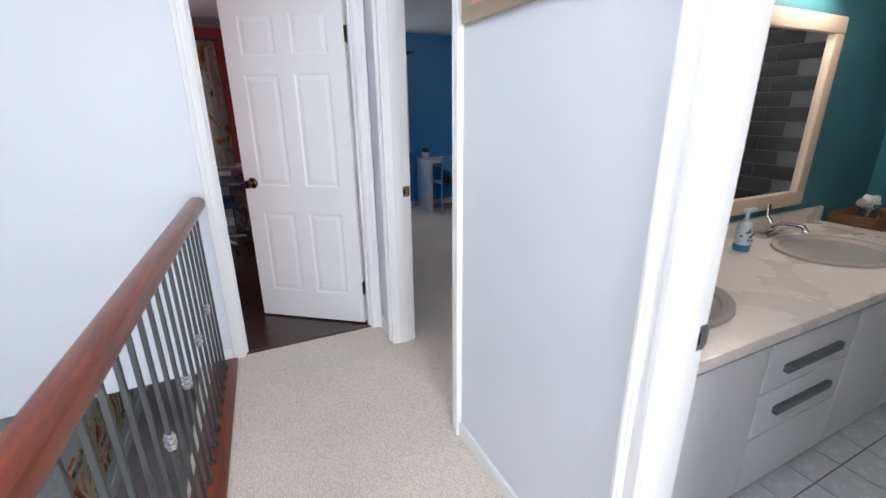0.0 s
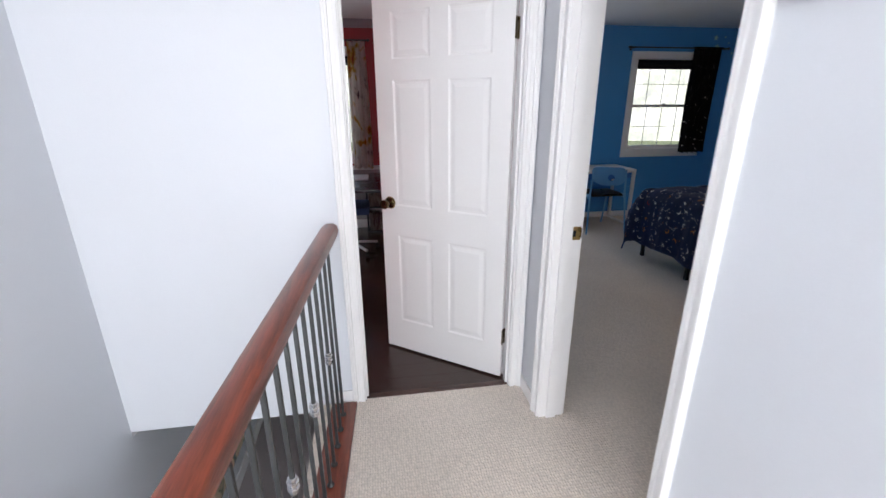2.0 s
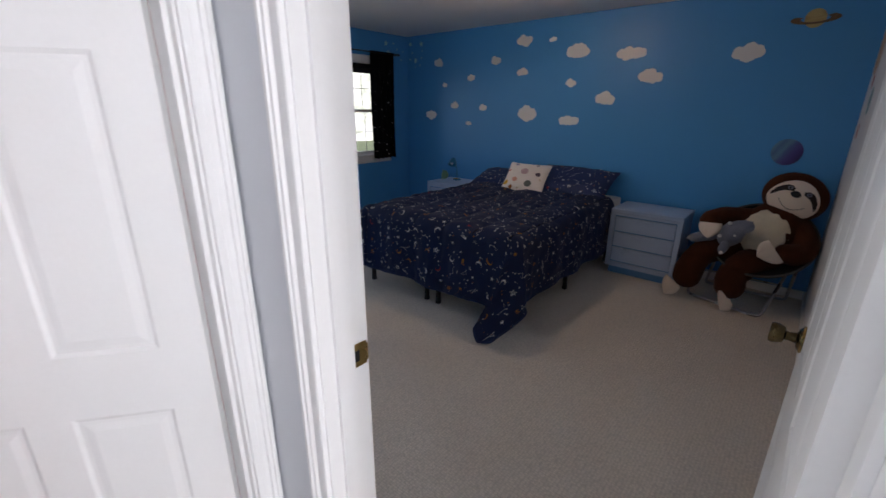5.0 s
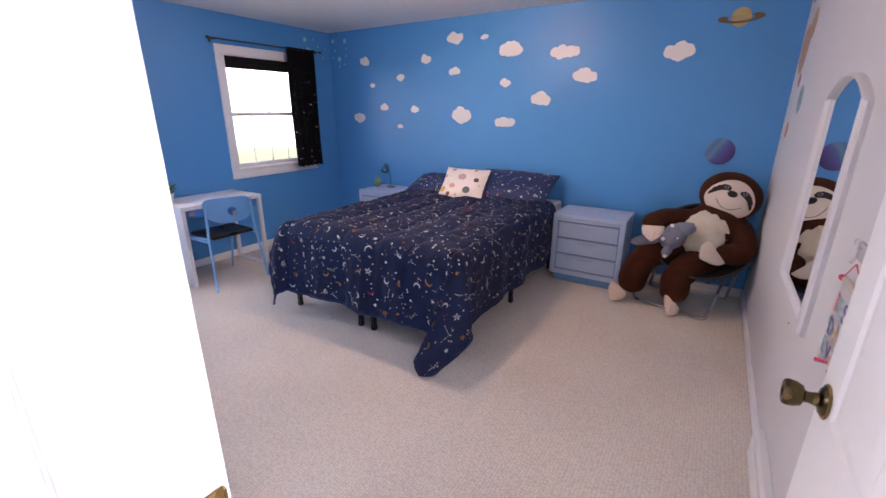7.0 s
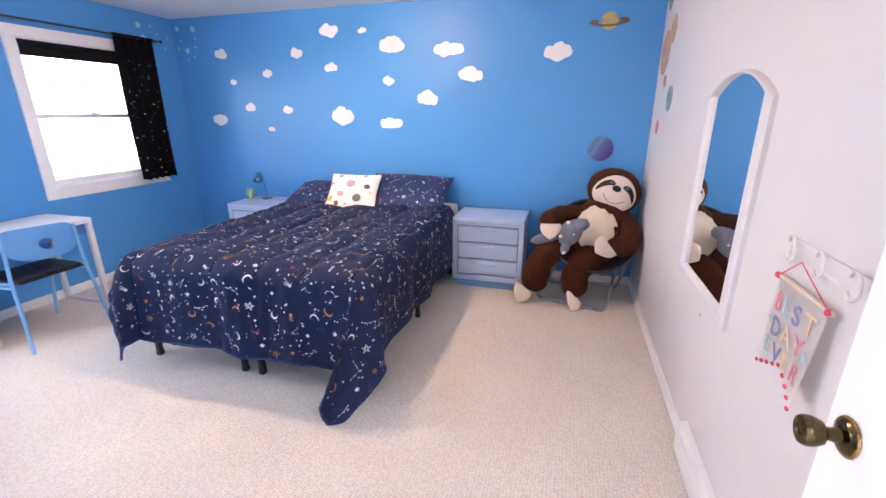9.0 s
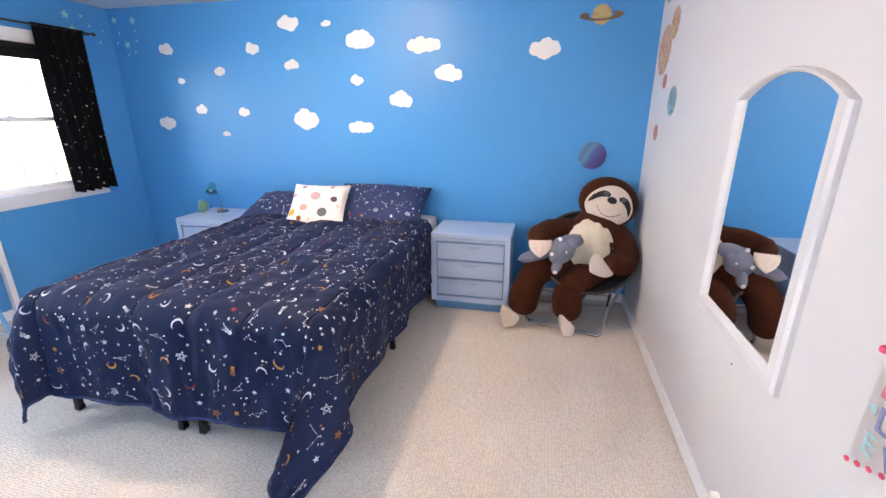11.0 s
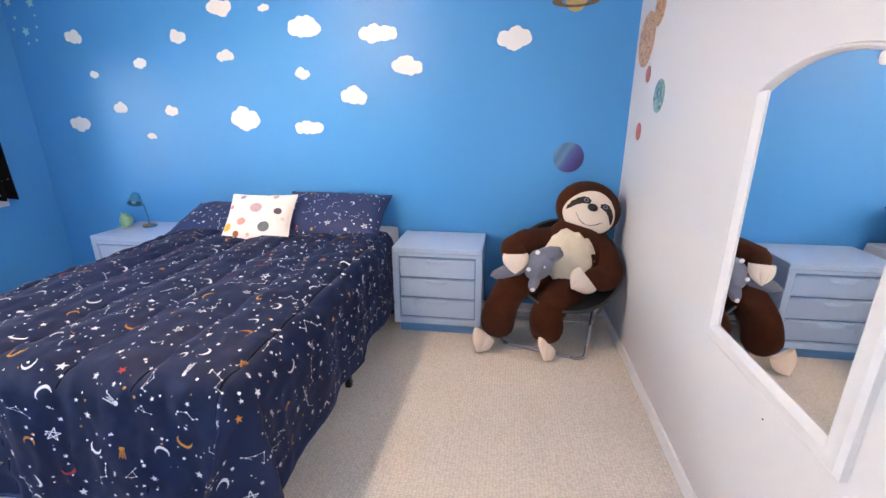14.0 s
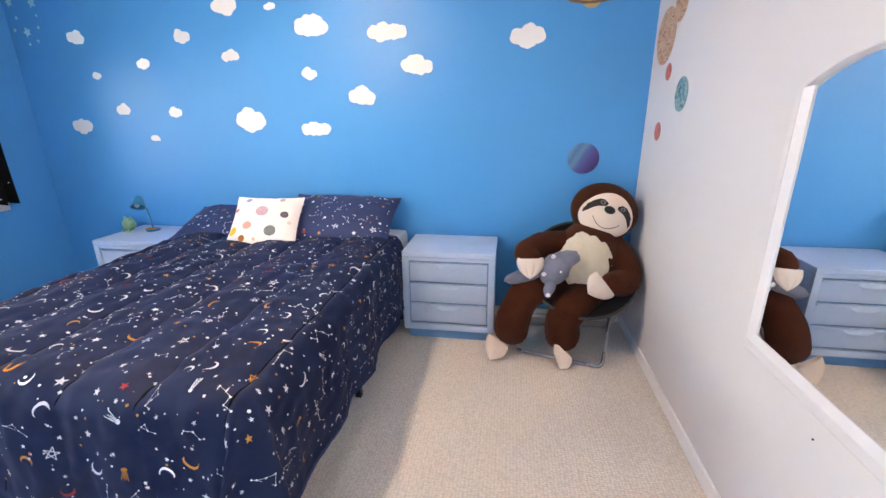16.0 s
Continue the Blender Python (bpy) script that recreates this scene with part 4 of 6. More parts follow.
def quilt(a, b):
    """Comforter: flat place (a, b) in metres to its draped place."""
    du, dr, dl = max(0.0, FX - a), max(0.0, RY - b), max(0.0, b - LY)
    dv = dr + dl
    L = math.hypot(du, dv)
    band = (b - RY) / 0.282
    puff = 0.030 * abs(math.sin(math.pi * band)) ** 0.38
    near = math.exp(-((abs((band + 0.5) % 1 - 0.5)) * 0.282 / 0.045) ** 2)
    wr = 0.010 * noise.noise(Vector((a * 5.0, b * 3.0, 0))) + 0.007 * noise.noise(Vector((a * 13, b * 11, 3)))
    wr += 0.007 * near * noise.noise(Vector((a * 22, b * 5, 7))) + 0.006 * noise.noise(Vector((a * 9 + b * 7, b * 20 - a * 5, 5)))
    cx, cy = max(a, FX), min(max(b, RY), LY)
    if L < 1e-6:
        return Vector((a, b, TOP + puff + wr))
    R = 0.085
    ph = math.atan2(dv, du)
    corner = math.sin(2 * ph)
    if L < R * math.pi / 2:
        out, drop = R * math.sin(L / R), R * (1 - math.cos(L / R))
    else:
        s = L - R * math.pi / 2
        out, drop = R + s * (0.045 - 0.035 * math.sin(ph) ** 2 * (dr > 0) + 0.10 * corner), R + s
    k = min(1.0, L / 0.35)
    fold = k * (0.013 * math.sin(b * 17 + 1) * (1 - corner) * math.cos(ph) ** 2 + 0.014 * math.sin(a * 13 + 0.6 * math.sin(a * 5)) * math.sin(ph) ** 2 + 0.030 * corner * math.sin(ph * 6 + 0.8) + 0.009 * noise.noise(Vector((b * 19, L * 2.5, 2))) * math.cos(ph) ** 2 + 0.008 * noise.noise(Vector((a * 17, L * 2.5, 9))) * math.sin(ph) ** 2)
    out += puff * 0.55 * math.cos(ph) ** 2 * (1 - k * 0.3) + fold + wr
    out += 0.07 * corner * math.sin(math.pi * min(1.0, L / 0.66)) * (dl > 0)
    dirv = Vector((-du, -dr + dl, 0)) / L
    p = Vector((cx, cy, TOP + puff * (1 - min(1, L / R)) * 0.9 + wr)) + dirv * out
    tt = ph / (math.pi / 2) * 2 - 1
    if 0.001 < ph < math.pi / 2 - 0.001:
        far = corner * max(0.0, L - 0.15) / 0.6
        p.x -= (0.17 if dr > 0 else 0.10) * far
        p.y += (0.10 if dr > 0 else -0.02) * far
        W = (0.13 if dr > 0 else 0.05) * max(0.0, L - 0.12) / 0.6
        p += Vector((-0.707, 0.707 if dr > 0 else -0.707, 0)) * (-W * math.sin(math.pi * tt))
    hem = 0.012 * math.sin(b * 9) + 0.010 * math.sin(a * 11)
    p.z = max(p.z - drop + hem * k * (1 - corner), 0.012)
    return p


A0, A1, B0, B1 = FX - 0.57, 4.76, RY - 0.53, LY + 0.35
cf = thing("comforter", (3.9, 4.1, TOP), "navy comforter printed with stars, moons and constellations, draped over the bed", "comforter")
bm = bmesh.new()
sheet(bm, quilt, steps(A0, A1, 190), steps(B0, B1, 200))
bmesh.ops.solidify(bm, geom=bm.faces[:], thickness=0.012)
part("cover", bm, NAVY, cf)
printed(quilt, (A0 + 0.02, A1 - 0.02, B0 + 0.02, B1 - 0.02), 0.112, 0.0026, cf, big=0.030)
hem_at = [(a, B0) for a in steps(A0, A1, 80)] + [(A1, b) for b in steps(B0, B1, 60)[1:]] + [(a, B1) for a in steps(A1, A0, 80)[1:]] + [(A0, b) for b in steps(B1, B0, 90)[1:-1]]
part("hem", tube(bmesh.new(), [quilt(a, b) for a, b in hem_at], 0.007, 8, True), NAVY, cf, "rolled stitched hem")
# stitched seams along the channels
sm = bmesh.new()
for k in range(0, 6):
    b = RY + 0.282 * k
    along = steps(A0 + 0.01, A1 - 0.01, 220)
    pts = [quilt(a, b) + Vector((0, 0, 0.004)) for a in along]
    tube(sm, pts, 0.0055, 6, radii=[0.0055 if a > FX - 0.05 else 0.0028 for a in along])
part("seam", sm, BLACKCLOTH, cf, "sunken stitched seams")


def pillow(name, c, w, h, thick, m, material, label, flange=0.0, dent=0.0):
    root = thing(name, c, label, "pillow")

    def side(sg):
        def fn(u, v):
            e = (1 - abs(u) ** 3.2) * (1 - abs(v) ** 3.2)
            t = sg * thick * max(e, 0) ** 0.62
            pull = 1 - 0.055 * (1 - abs(v) ** 2) * abs(u) ** 3
            pull2 = 1 - 0.07 * (1 - abs(u) ** 2) * abs(v) ** 3
            wr = (0.007 * noise.noise(Vector((u * 4, v * 4, sg + dent))) + 0.005 * noise.noise(Vector((u * 9 + v * 3, v * 8, sg + dent)))) * max(e, 0) ** 0.3
            return m @ Vector((u * w / 2 * pull, v * h / 2 * pull2, t + sg * wr))
        return fn
    bm = bmesh.new()
    sheet(bm, side(1), steps(-1, 1, 36), steps(-1, 1, 28))
    sheet(bm, side(-1), steps(-1, 1, 36), steps(-1, 1, 28))
    bmesh.ops.remove_doubles(bm, verts=bm.verts[:], dist=0.0008)
    part("cover", bm, material, root)
    pp = bmesh.new()
    ring = [side(1)(u, -1) for u in steps(-1, 1, 16)] + [side(1)(1, v) for v in steps(-1, 1, 16)[1:]] + [side(1)(-u, 1) for u in steps(-1, 1, 16)[1:]] + [side(1)(-1, -v) for v in steps(-1, 1, 16)[1:-1]]
    tube(pp, ring, 0.005 + flange, 6, True)
    part("edge", pp, material, root)
    return root, side(1)


def leaning(c, tilt, turn=0, roll=0):
    """Pillow's own x runs across the bed (to -y), its y up the lean, its z to the foot."""
    base = Matrix(((0, 0, -1, 0), (-1, 0, 0, 0), (0, 1, 0, 0), (0, 0, 0, 1)))
    return Matrix.Translation(c) @ Matrix.Rotation(radians(turn), 4, "Z") @ Matrix.Rotation(radians(tilt), 4, "Y") @ base @ Matrix.Rotation(radians(roll), 4, "Z")


for c, hh, tl, tn, rl, lb in (((4.85, 3.80, 0.790), 0.48, 60, 2, -2, "navy star-print pillow propped against the blue wall"), ((4.84, 4.60, 0.735), 0.44, 70, -4, 3, "navy star-print pillow half behind a cream cushion")):
    r, f = pillow("pillow", c, 0.78, hh, 0.085, leaning(c, tl, tn, rl), NAVY, lb, dent=c[1])
    printed(f, (-0.93, 0.93, -0.93, 0.93), 0.105, 0.002, r, scale=(0.37, 0.235), big=0.028)
c = (4.635, 4.225, 0.814)
tp, f = pillow("throw_pillow", c, 0.45, 0.38, 0.062, leaning(c, 46, 8, -1), PILLOW_W, "cream square cushion with coloured painted dots")
for u, v, r, col in ((-0.55, 0.72, 0.020, (0.30, 0.28, 0.45)), (0.45, 0.75, 0.017, (0.42, 0.36, 0.38)), (-0.05, 0.22, 0.036, (0.52, 0.36, 0.40)), (0.62, 0.10, 0.024, (0.10, 0.08, 0.11)), (-0.38, -0.36, 0.026, (0.68, 0.36, 0.30)),
                     (0.30, -0.55, 0.034, (0.15, 0.17, 0.17)), (-0.82, -0.55, 0.028, (0.72, 0.42, 0.05)), (-0.50, -0.82, 0.019, (0.35, 0.13, 0.04)), (-0.86, 0.30, 0.016, (0.55, 0.18, 0.16)), (-0.15, -0.85, 0.010, (0.60, 0.50, 0.40)), (0.8, -0.2, 0.012, (0.66, 0.58, 0.5))):
    bm = bmesh.new()
    rings = [[bm.verts.new(surf(f, u + x * q / 0.2, v + y * q / 0.18, 0.0018)) for x, y in ngon(0, 0, r, 18)] for q in (0.02, 0.35, 0.7, 1.0)]
    for p, q in zip(rings, rings[1:]):
        for k in range(18):
            bm.faces.new((p[k], p[(k + 1) % 18], q[(k + 1) % 18], q[k]))
    part("dot", bm, mat("dot_paint", col, 0.9, var=0.15, scale=40), tp, "painted dot", False)

# ---- nightstands ----


def nightstand(y0, y1, x0, label):
    x1, h = EX - 0.016, 0.63
    root = thing("nightstand", ((x0 + x1) / 2, (y0 + y1) / 2, 0), label, "nightstand", "nightstands beside the bed")
    part("plinth", boxes((x0 + 0.035, x1 - 0.01, y0 + 0.03, y1 - 0.03, 0, 0.085), bevel=0.003), PLINTHBLUE, root, "mid blue recessed plinth")
    part("body", boxes((x0 + 0.022, x1, y0 + 0.006, y0 + 0.030, 0.08, h - 0.03), (x0 + 0.022, x1, y1 - 0.030, y1 - 0.006, 0.08, h - 0.03), (x0 + 0.022, x1, y0 + 0.03, y1 - 0.03, 0.08, 0.105), (x1 - 0.02, x1, y0 + 0.03, y1 - 0.03, 0.10, h - 0.03), bevel=0.003), PALEBLUE, root)
    part("top", boxes((x0, x1, y0, y1, h - 0.035, h), bevel=0.007), PALEBLUE, root)
    part("front_frame", boxes((x0, x0 + 0.024, y0, y0 + 0.042, 0.075, h - 0.036), (x0, x0 + 0.024, y1 - 0.042, y1, 0.075, h - 0.036), (x0, x0 + 0.024, y0 + 0.042, y1 - 0.042, 0.075, 0.118), (x0 + 0.001, x0 + 0.024, y0 + 0.042, y1 - 0.042, h - 0.06, h - 0.036), bevel=0.004), PALEBLUE, root)
    # added darker panel, gives the drawer gaps their shade by colour
    part("gap_shade_panel", boxes((x0 + 0.031, x0 + 0.034, y0 + 0.031, y1 - 0.031, 0.106, h - 0.036)), PLINTHBLUE, root, "darker blue panel for the shade in the drawer gaps", False)
    zs = steps(0.124, h - 0.066, 3)
    ya, yb = y0 + 0.049, y1 - 0.049
    for z0, z1 in zip(zs, zs[1:]):
        d = part("drawer", boxes((x0 + 0.010, x0 + 0.030, ya, yb, z0 + 0.006, z1 - 0.008), bevel=0.003), PALEBLUE, root)
        part("lip", boxes((x0 + 0.002, x0 + 0.011, ya, yb, z1 - 0.022, z1 - 0.009), bevel=0.004), PALEBLUE, d)
        bm = bmesh.new()
        yc = (ya + yb) / 2
        out = [(-0.085, 0), (-0.07, -0.015), (-0.045, -0.026), (0.045, -0.026), (0.07, -0.015), (0.085, 0)]
        prism(bm, out, lambda u, v, w: Vector((x0 + 0.012 - w * (0.25 - v / 0.034), yc + u, z1 - 0.016 + v)), 0.020)
        part("pull", bm, PALEBLUE, d, "scooped finger pull")
    return root


nightstand(2.712, 3.320, 4.671, "pale blue three-drawer nightstand beside the plush sloth")
nightstand(5.010, 5.618, 4.640, "pale blue three-drawer nightstand with a small desk lamp on it")
lamp = thing("desk_lamp", (4.95, 5.5, 0.63), "small teal gooseneck desk lamp on the nightstand", "lamp")
bm = bmesh.new()
lathe(bm, [(0.05, 0), (0.052, 0.004), (0.048, 0.012), (0.018, 0.018), (0.008, 0.022)], (4.95, 5.5, 0.631), sides=24)
part("base", bm, TEALMETAL, lamp)
part("yellow_pad", boxes((4.91, 4.95, 5.47, 5.53, 0.647, 0.653), bevel=0.003), PRINT_O, lamp, "small yellow sticker")
part("neck", tube(bmesh.new(), [(4.95, 5.5, 0.645), (4.948, 5.503, 0.73), (4.943, 5.513, 0.81), (4.932, 5.525, 0.862), (4.922, 5.530, 0.872)], 0.006), TEALMETAL, lamp)
bm = bmesh.new()
lathe(bm, [(0.012, 0.03), (0.020, 0.027), (0.028, 0.01), (0.042, -0.035), (0.043, -0.040), (0.040, -0.040), (0.026, 0.005)], (0, 0, 0), sides=22)
bm.transform(Matrix.Translation((4.910, 5.536, 0.868)) @ Matrix.Scale(1.25, 4) @ Matrix.Rotation(radians(34), 4, "Y") @ Matrix.Rotation(radians(-15), 4, "X"))
part("shade", bm, TEALMETAL, lamp, "teal enamel cone shade")
bm = bmesh.new()
blob(bm, (0, 0, 0), (0.018, 0.018, 0.02), seg=12)
bm.transform(Matrix.Translation((4.893, 5.540, 0.842)))
part("bulb", bm, POT, lamp, "white bulb")
lamp.location.y -= 0.11
bm = bmesh.new()
blob(bm, (4.92, 5.565, 0.681), (0.043, 0.048, 0.051), seg=18)
blob(bm, (4.915, 5.542, 0.728), (0.013, 0.013, 0.016), seg=10)
blob(bm, (4.915, 5.588, 0.728), (0.013, 0.013, 0.016), seg=10)
blob(bm, (4.882, 5.545, 0.64), (0.014, 0.016, 0.011), seg=10)
blob(bm, (4.882, 5.585, 0.64), (0.014, 0.016, 0.011), seg=10)
solo("figurine", bm, FROG, "small round green glazed animal figurine", "figurine")

# ---- wall decals ----


def cloud_outline(w, h, seed):
    """Round puffs over a nearly straight, gently lobed base."""
    g = random.Random(seed)
    n = max(3, round(w / h * 2.0))
    circ = []
    for k in range(n):
        f = (k + 0.5) / n * 2 - 1
        r = h * (0.26 + 0.16 * (1 - f * f) + g.uniform(-0.05, 0.05))
        circ.append((f * (w / 2 - h * 0.24), g.uniform(-0.13, 0.06) * h, r))
    circ.append((g.uniform(-0.18, 0.10) * w, 0.16 * h, h * g.uniform(0.31, 0.36)))
    out = []
    for k in range(72):
        th = 2 * math.pi * k / 72
        dx, dy = math.cos(th), math.sin(th)
        best = 0.1 * h
        for cx, cy, r in circ:
            p = cx * dx + cy * dy
            q = r * r - (cx * cx + cy * cy - p * p)
            if q > 0:
                best = max(best, p + math.sqrt(q))
        best *= 0.96 + 0.07 * abs(math.sin(4.5 * th + seed))
        out.append((best * dx, best * dy))
    return out


CLOUDS = [(4.622, 2.202, .220, .120), (4.29, 2.185, .093, .05), (4.001, 2.050, .268, .152), (3.475, 1.998, .295, .125), (4.983, 2.026, .142, .093), (5.855, 2.041, .165, .11), (4.626, 1.886, .158, .093), (5.335, 1.852, .115, .077), (5.747, 1.779, .082, .055),
          (4.046, 1.759, .129, .082), (3.281, 1.795, .246, .136), (3.678, 1.602, .224, .142), (5.584, 1.541, .120, .08), (5.144, 1.510, .122, .082), (5.982, 1.416, .200, .115), (4.541, 1.452, .256, .18), (5.355, 1.322, .088, .05), (4.036, 1.383, .240, .11), (2.564, 1.944, .262, .152)]
for i, (y, z, w, h) in enumerate(CLOUDS):
    bm = bmesh.new()
    prism(bm, cloud_outline(w, h, i + 3), lambda u, v, k: Vector((EX - 0.0005 - k, y - u, z + v)), 0.0015)
    solo("cloud_decal", bm, CLOUDWHITE, "white vinyl cloud sticker on the blue wall", "wall decal", "cloud stickers", smooth=False)
for y, z, r in ((6.35, 2.295, .033), (6.155, 2.285, .037), (6.257, 2.092, .037), (6.36, 2.11, .015), (6.32, 2.19, .015), (6.15, 2.12, .015), (6.18, 2.03, .015), (6.26, 2.01, .013), (6.14, 2.20, .011)):
    bm = bmesh.new()
    prism(bm, star_shape(r, rng.uniform(0, 6), 0.5), lambda u, v, k: Vector((EX - 0.0005 - k, y + u, z + v)), 0.0012)
    solo("star_decal", bm, STARTEAL, "pale green star sticker near the corner", "wall decal", "star stickers", smooth=False)
for x, z, r in ((4.74, 2.275, .036), (4.87, 2.285, .015), (4.775, 2.17, .036), (4.93, 2.22, .013), (4.92, 2.15, .015), (5.0, 2.10, .013), (5.04, 2.20, .011)):
    bm = bmesh.new()
    prism(bm, star_shape(r, rng.uniform(0, 6), 0.5), lambda u, v, k: Vector((x + u, NY - 0.0005 - k, z + v)), 0.0012)
    solo("star_decal", bm, STARTEAL, "pale green star sticker near the corner", "wall decal", "star stickers", smooth=False)


def planet(name, wall_axis, p, r, material, label):
    ob = thing(name, (0, 0, 0), label, "wall decal", "planet stickers")
    to3 = (lambda u, v, k: Vector((EX - 0.0005 - k, p - u, r[1] + v))) if wall_axis == "x" else (lambda u, v, k: Vector((p + u, SY + 0.0005 + k, r[1] + v)))
    ob.location = to3(0, 0, 0)
    bm = prism(bmesh.new(), ngon(0, 0, r[0], 40), to3, 0.0014)
    part("disc", bm, material, ob, "", False)
    return ob, to3


sat, to3 = planet("planet_decal", "x", 2.192, (0.064, 2.150), SATURNM, "ochre ringed planet sticker on the blue wall")
bm = bmesh.new()
for k in range(40):
    a, b = 2 * math.pi * k / 40, 2 * math.pi * (k + 1) / 40
    for r0, r1 in ((0.086, 0.146),):
        q = [(r0 * math.cos(a), 0.24 * r0 * math.sin(a)), (r1 * math.cos(a), 0.24 * r1 * math.sin(a)), (r1 * math.cos(b), 0.24 * r1 * math.sin(b)), (r0 * math.cos(b), 0.24 * r0 * math.sin(b))]
        if math.sin(a) < 0.05 or abs(math.cos(a)) > 0.75:
            bm.faces.new([bm.verts.new(to3(u, v - 0.004 + 0.02 * u, 0.0022)) for u, v in q])
part("ring", bm, RINGM, sat, "dark brown planet ring", False)
planet("planet_decal", "x", 2.160, (0.103, 1.188), ICE, "violet and pale blue planet sticker on the blue wall")
for x, z, r, m, lb in ((4.92, 1.885, 0.150, JUPITER, "large orange banded planet sticker on the white wall"), (4.74, 2.015, 0.090, JUPITER, "brown-orange planet sticker on the white wall"), (4.80, 1.69, 0.045, REDPLANET, "small reddish planet sticker on the white wall"),
                    (4.56, 1.565, 0.085, EARTH, "blue-green earth sticker on the white wall"), (4.85, 1.372, 0.052, REDPLANET, "small red planet sticker on the white wall"), (4.98, 2.25, 0.08, EARTH, "dark planet sticker high on the white wall")):
    planet("planet_decal", "y", x, (r, z), m, lb)

# ---- wall mirror ----
mir = thing("wall_mirror", (3.1, SY, 0.7), "tall arched mirror in a white moulded frame on the wall", "mirror")
MX0, MX1, MZ0, MZ1, ARC = 2.900, 3.590, 0.700, 1.530, 0.104


def arch(ins, n=16):
    x0, x1, z0, z1 = MX0 + ins, MX1 - ins, MZ0 + ins, MZ1 + 0.25 * ins
    c, w, rise = (x0 + x1) / 2, (x1 - x0) / 2, ARC - 0.5 * ins
    big = (w * w + rise * rise) / (2 * rise)
    half = math.asin(w / big)
    pts = [(x0, z0), (x1, z0), (x1, z1)]
    for k in range(1, n):
        th = half * (1 - 2 * k / n)
        pts.append((c + big * math.sin(th), z1 + rise - big * (1 - math.cos(th))))
    return pts + [(x0, z1)]


bm = bmesh.new()
rings = []
for ins, dep in ((0.0, 0.0), (0.0, 0.016), (0.012, 0.024), (0.030, 0.022), (0.044, 0.026), (0.058, 0.018), (0.066, 0.010), (0.066, 0.004)):
    rings.append([bm.verts.new((x, SY + dep, z)) for x, z in arch(ins)])
for a, b in zip(rings, rings[1:]):
    n = len(a)
    for k in range(n):
        bm.faces.new((a[k], a[(k + 1) % n], b[(k + 1) % n], b[k]))
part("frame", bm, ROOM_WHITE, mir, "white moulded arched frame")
bm = bmesh.new()
prism(bm, arch(0.062), lambda u, v, k: Vector((u, SY + 0.004 + k, v)), 0.004)
part("glass", bm, MIRROR, mir, "silvered mirror glass", False)

nail = bmesh.new()
lathe(nail, [(0.003, 0.0), (0.003, 0.003), (0.0015, 0.004)], (3.200, SY, 0.625), "y", 10)
solo("wall_nail", nail, IRON, "small dark nail stuck in the white wall", "nail")

# ---- hook rack and banner ----
rack = thing("hook_rack", (2.42, SY, 1.14), "pearly white scrolled hook rack on the wall", "hook rack")
part("plate", boxes((2.245, 2.595, SY, SY + 0.008, 1.105, 1.155), bevel=0.004), CLEAR, rack)
for x in (2.285, 2.425, 2.565):
    pts = [(x + 0.03 * math.cos(t), SY + 0.012 + 0.012 * math.sin(t * 0.5), 1.13 + 0.032 * math.sin(t)) for t in steps(0.4, 5.6, 16)]
    part("hook", tube(bmesh.new(), pts, 0.004, 6), CLEAR, rack)
    part("screw", blob(bmesh.new(), (x, SY + 0.009, 1.14), (0.004, 0.002, 0.004), seg=8), STEEL, rack)
ban = thing("banner", (2.45, SY + 0.03, 1.05), "small white hanging banner with coloured lettering and pink trim", "banner")


def bfn(u, v, k=0.0):
    return Vector((2.575 - 0.245 * u, SY + 0.020 + 0.022 * u * (0.4 + v) + 0.008 * math.sin(u * 4 + v * 2) + k, 1.045 - 0.265 * v + 0.004 * u))


part("dowel", tube(bmesh.new(), [bfn(-0.06, 0, 0.002), bfn(1.06, 0, 0.002)], 0.007, 8), mat("pale_dowel", (0.62, 0.52, 0.42), 0.6), ban, "pale wooden dowel")
bm = bmesh.new()
us, vs = steps(0, 1, 20), steps(0, 1, 14)
sheet(bm, lambda u, v: bfn(u, v * (1.0 - 0.20 * (1 - abs(2 * u - 1)))), us, vs)
bmesh.ops.solidify(bm, geom=bm.faces[:], thickness=0.001)
part("cloth", bm, BANNER, ban)
part("cord", tube(bmesh.new(), [bfn(-0.03, 0, 0.004), Vector((2.475, SY + 0.03, 1.118)), bfn(1.02, 0, 0.004)], 0.0017, 6), STRING, ban, "pink-red hanging cord")
for u in (-0.03, 1.03):
    part("pompom", blob(bmesh.new(), bfn(u, 0, 0.006), (0.009, 0.008, 0.009), seg=10, rough=0.3), STRING, ban, "pink tassel knot")
for k in range(9):
    u = k / 8
    part("trim_bead", blob(bmesh.new(), bfn(u, 1.0 - 0.20 * (1 - abs(2 * u - 1)) + 0.01, 0.002), (0.008, 0.004, 0.006), seg=8), STRING, ban)
cols = [(0.68, 0.24, 0.30), (0.36, 0.58, 0.60), (0.20, 0.22, 0.40), (0.74, 0.54, 0.34)]
lm = [mat("letter_paint", c, 0.8) for c in cols]


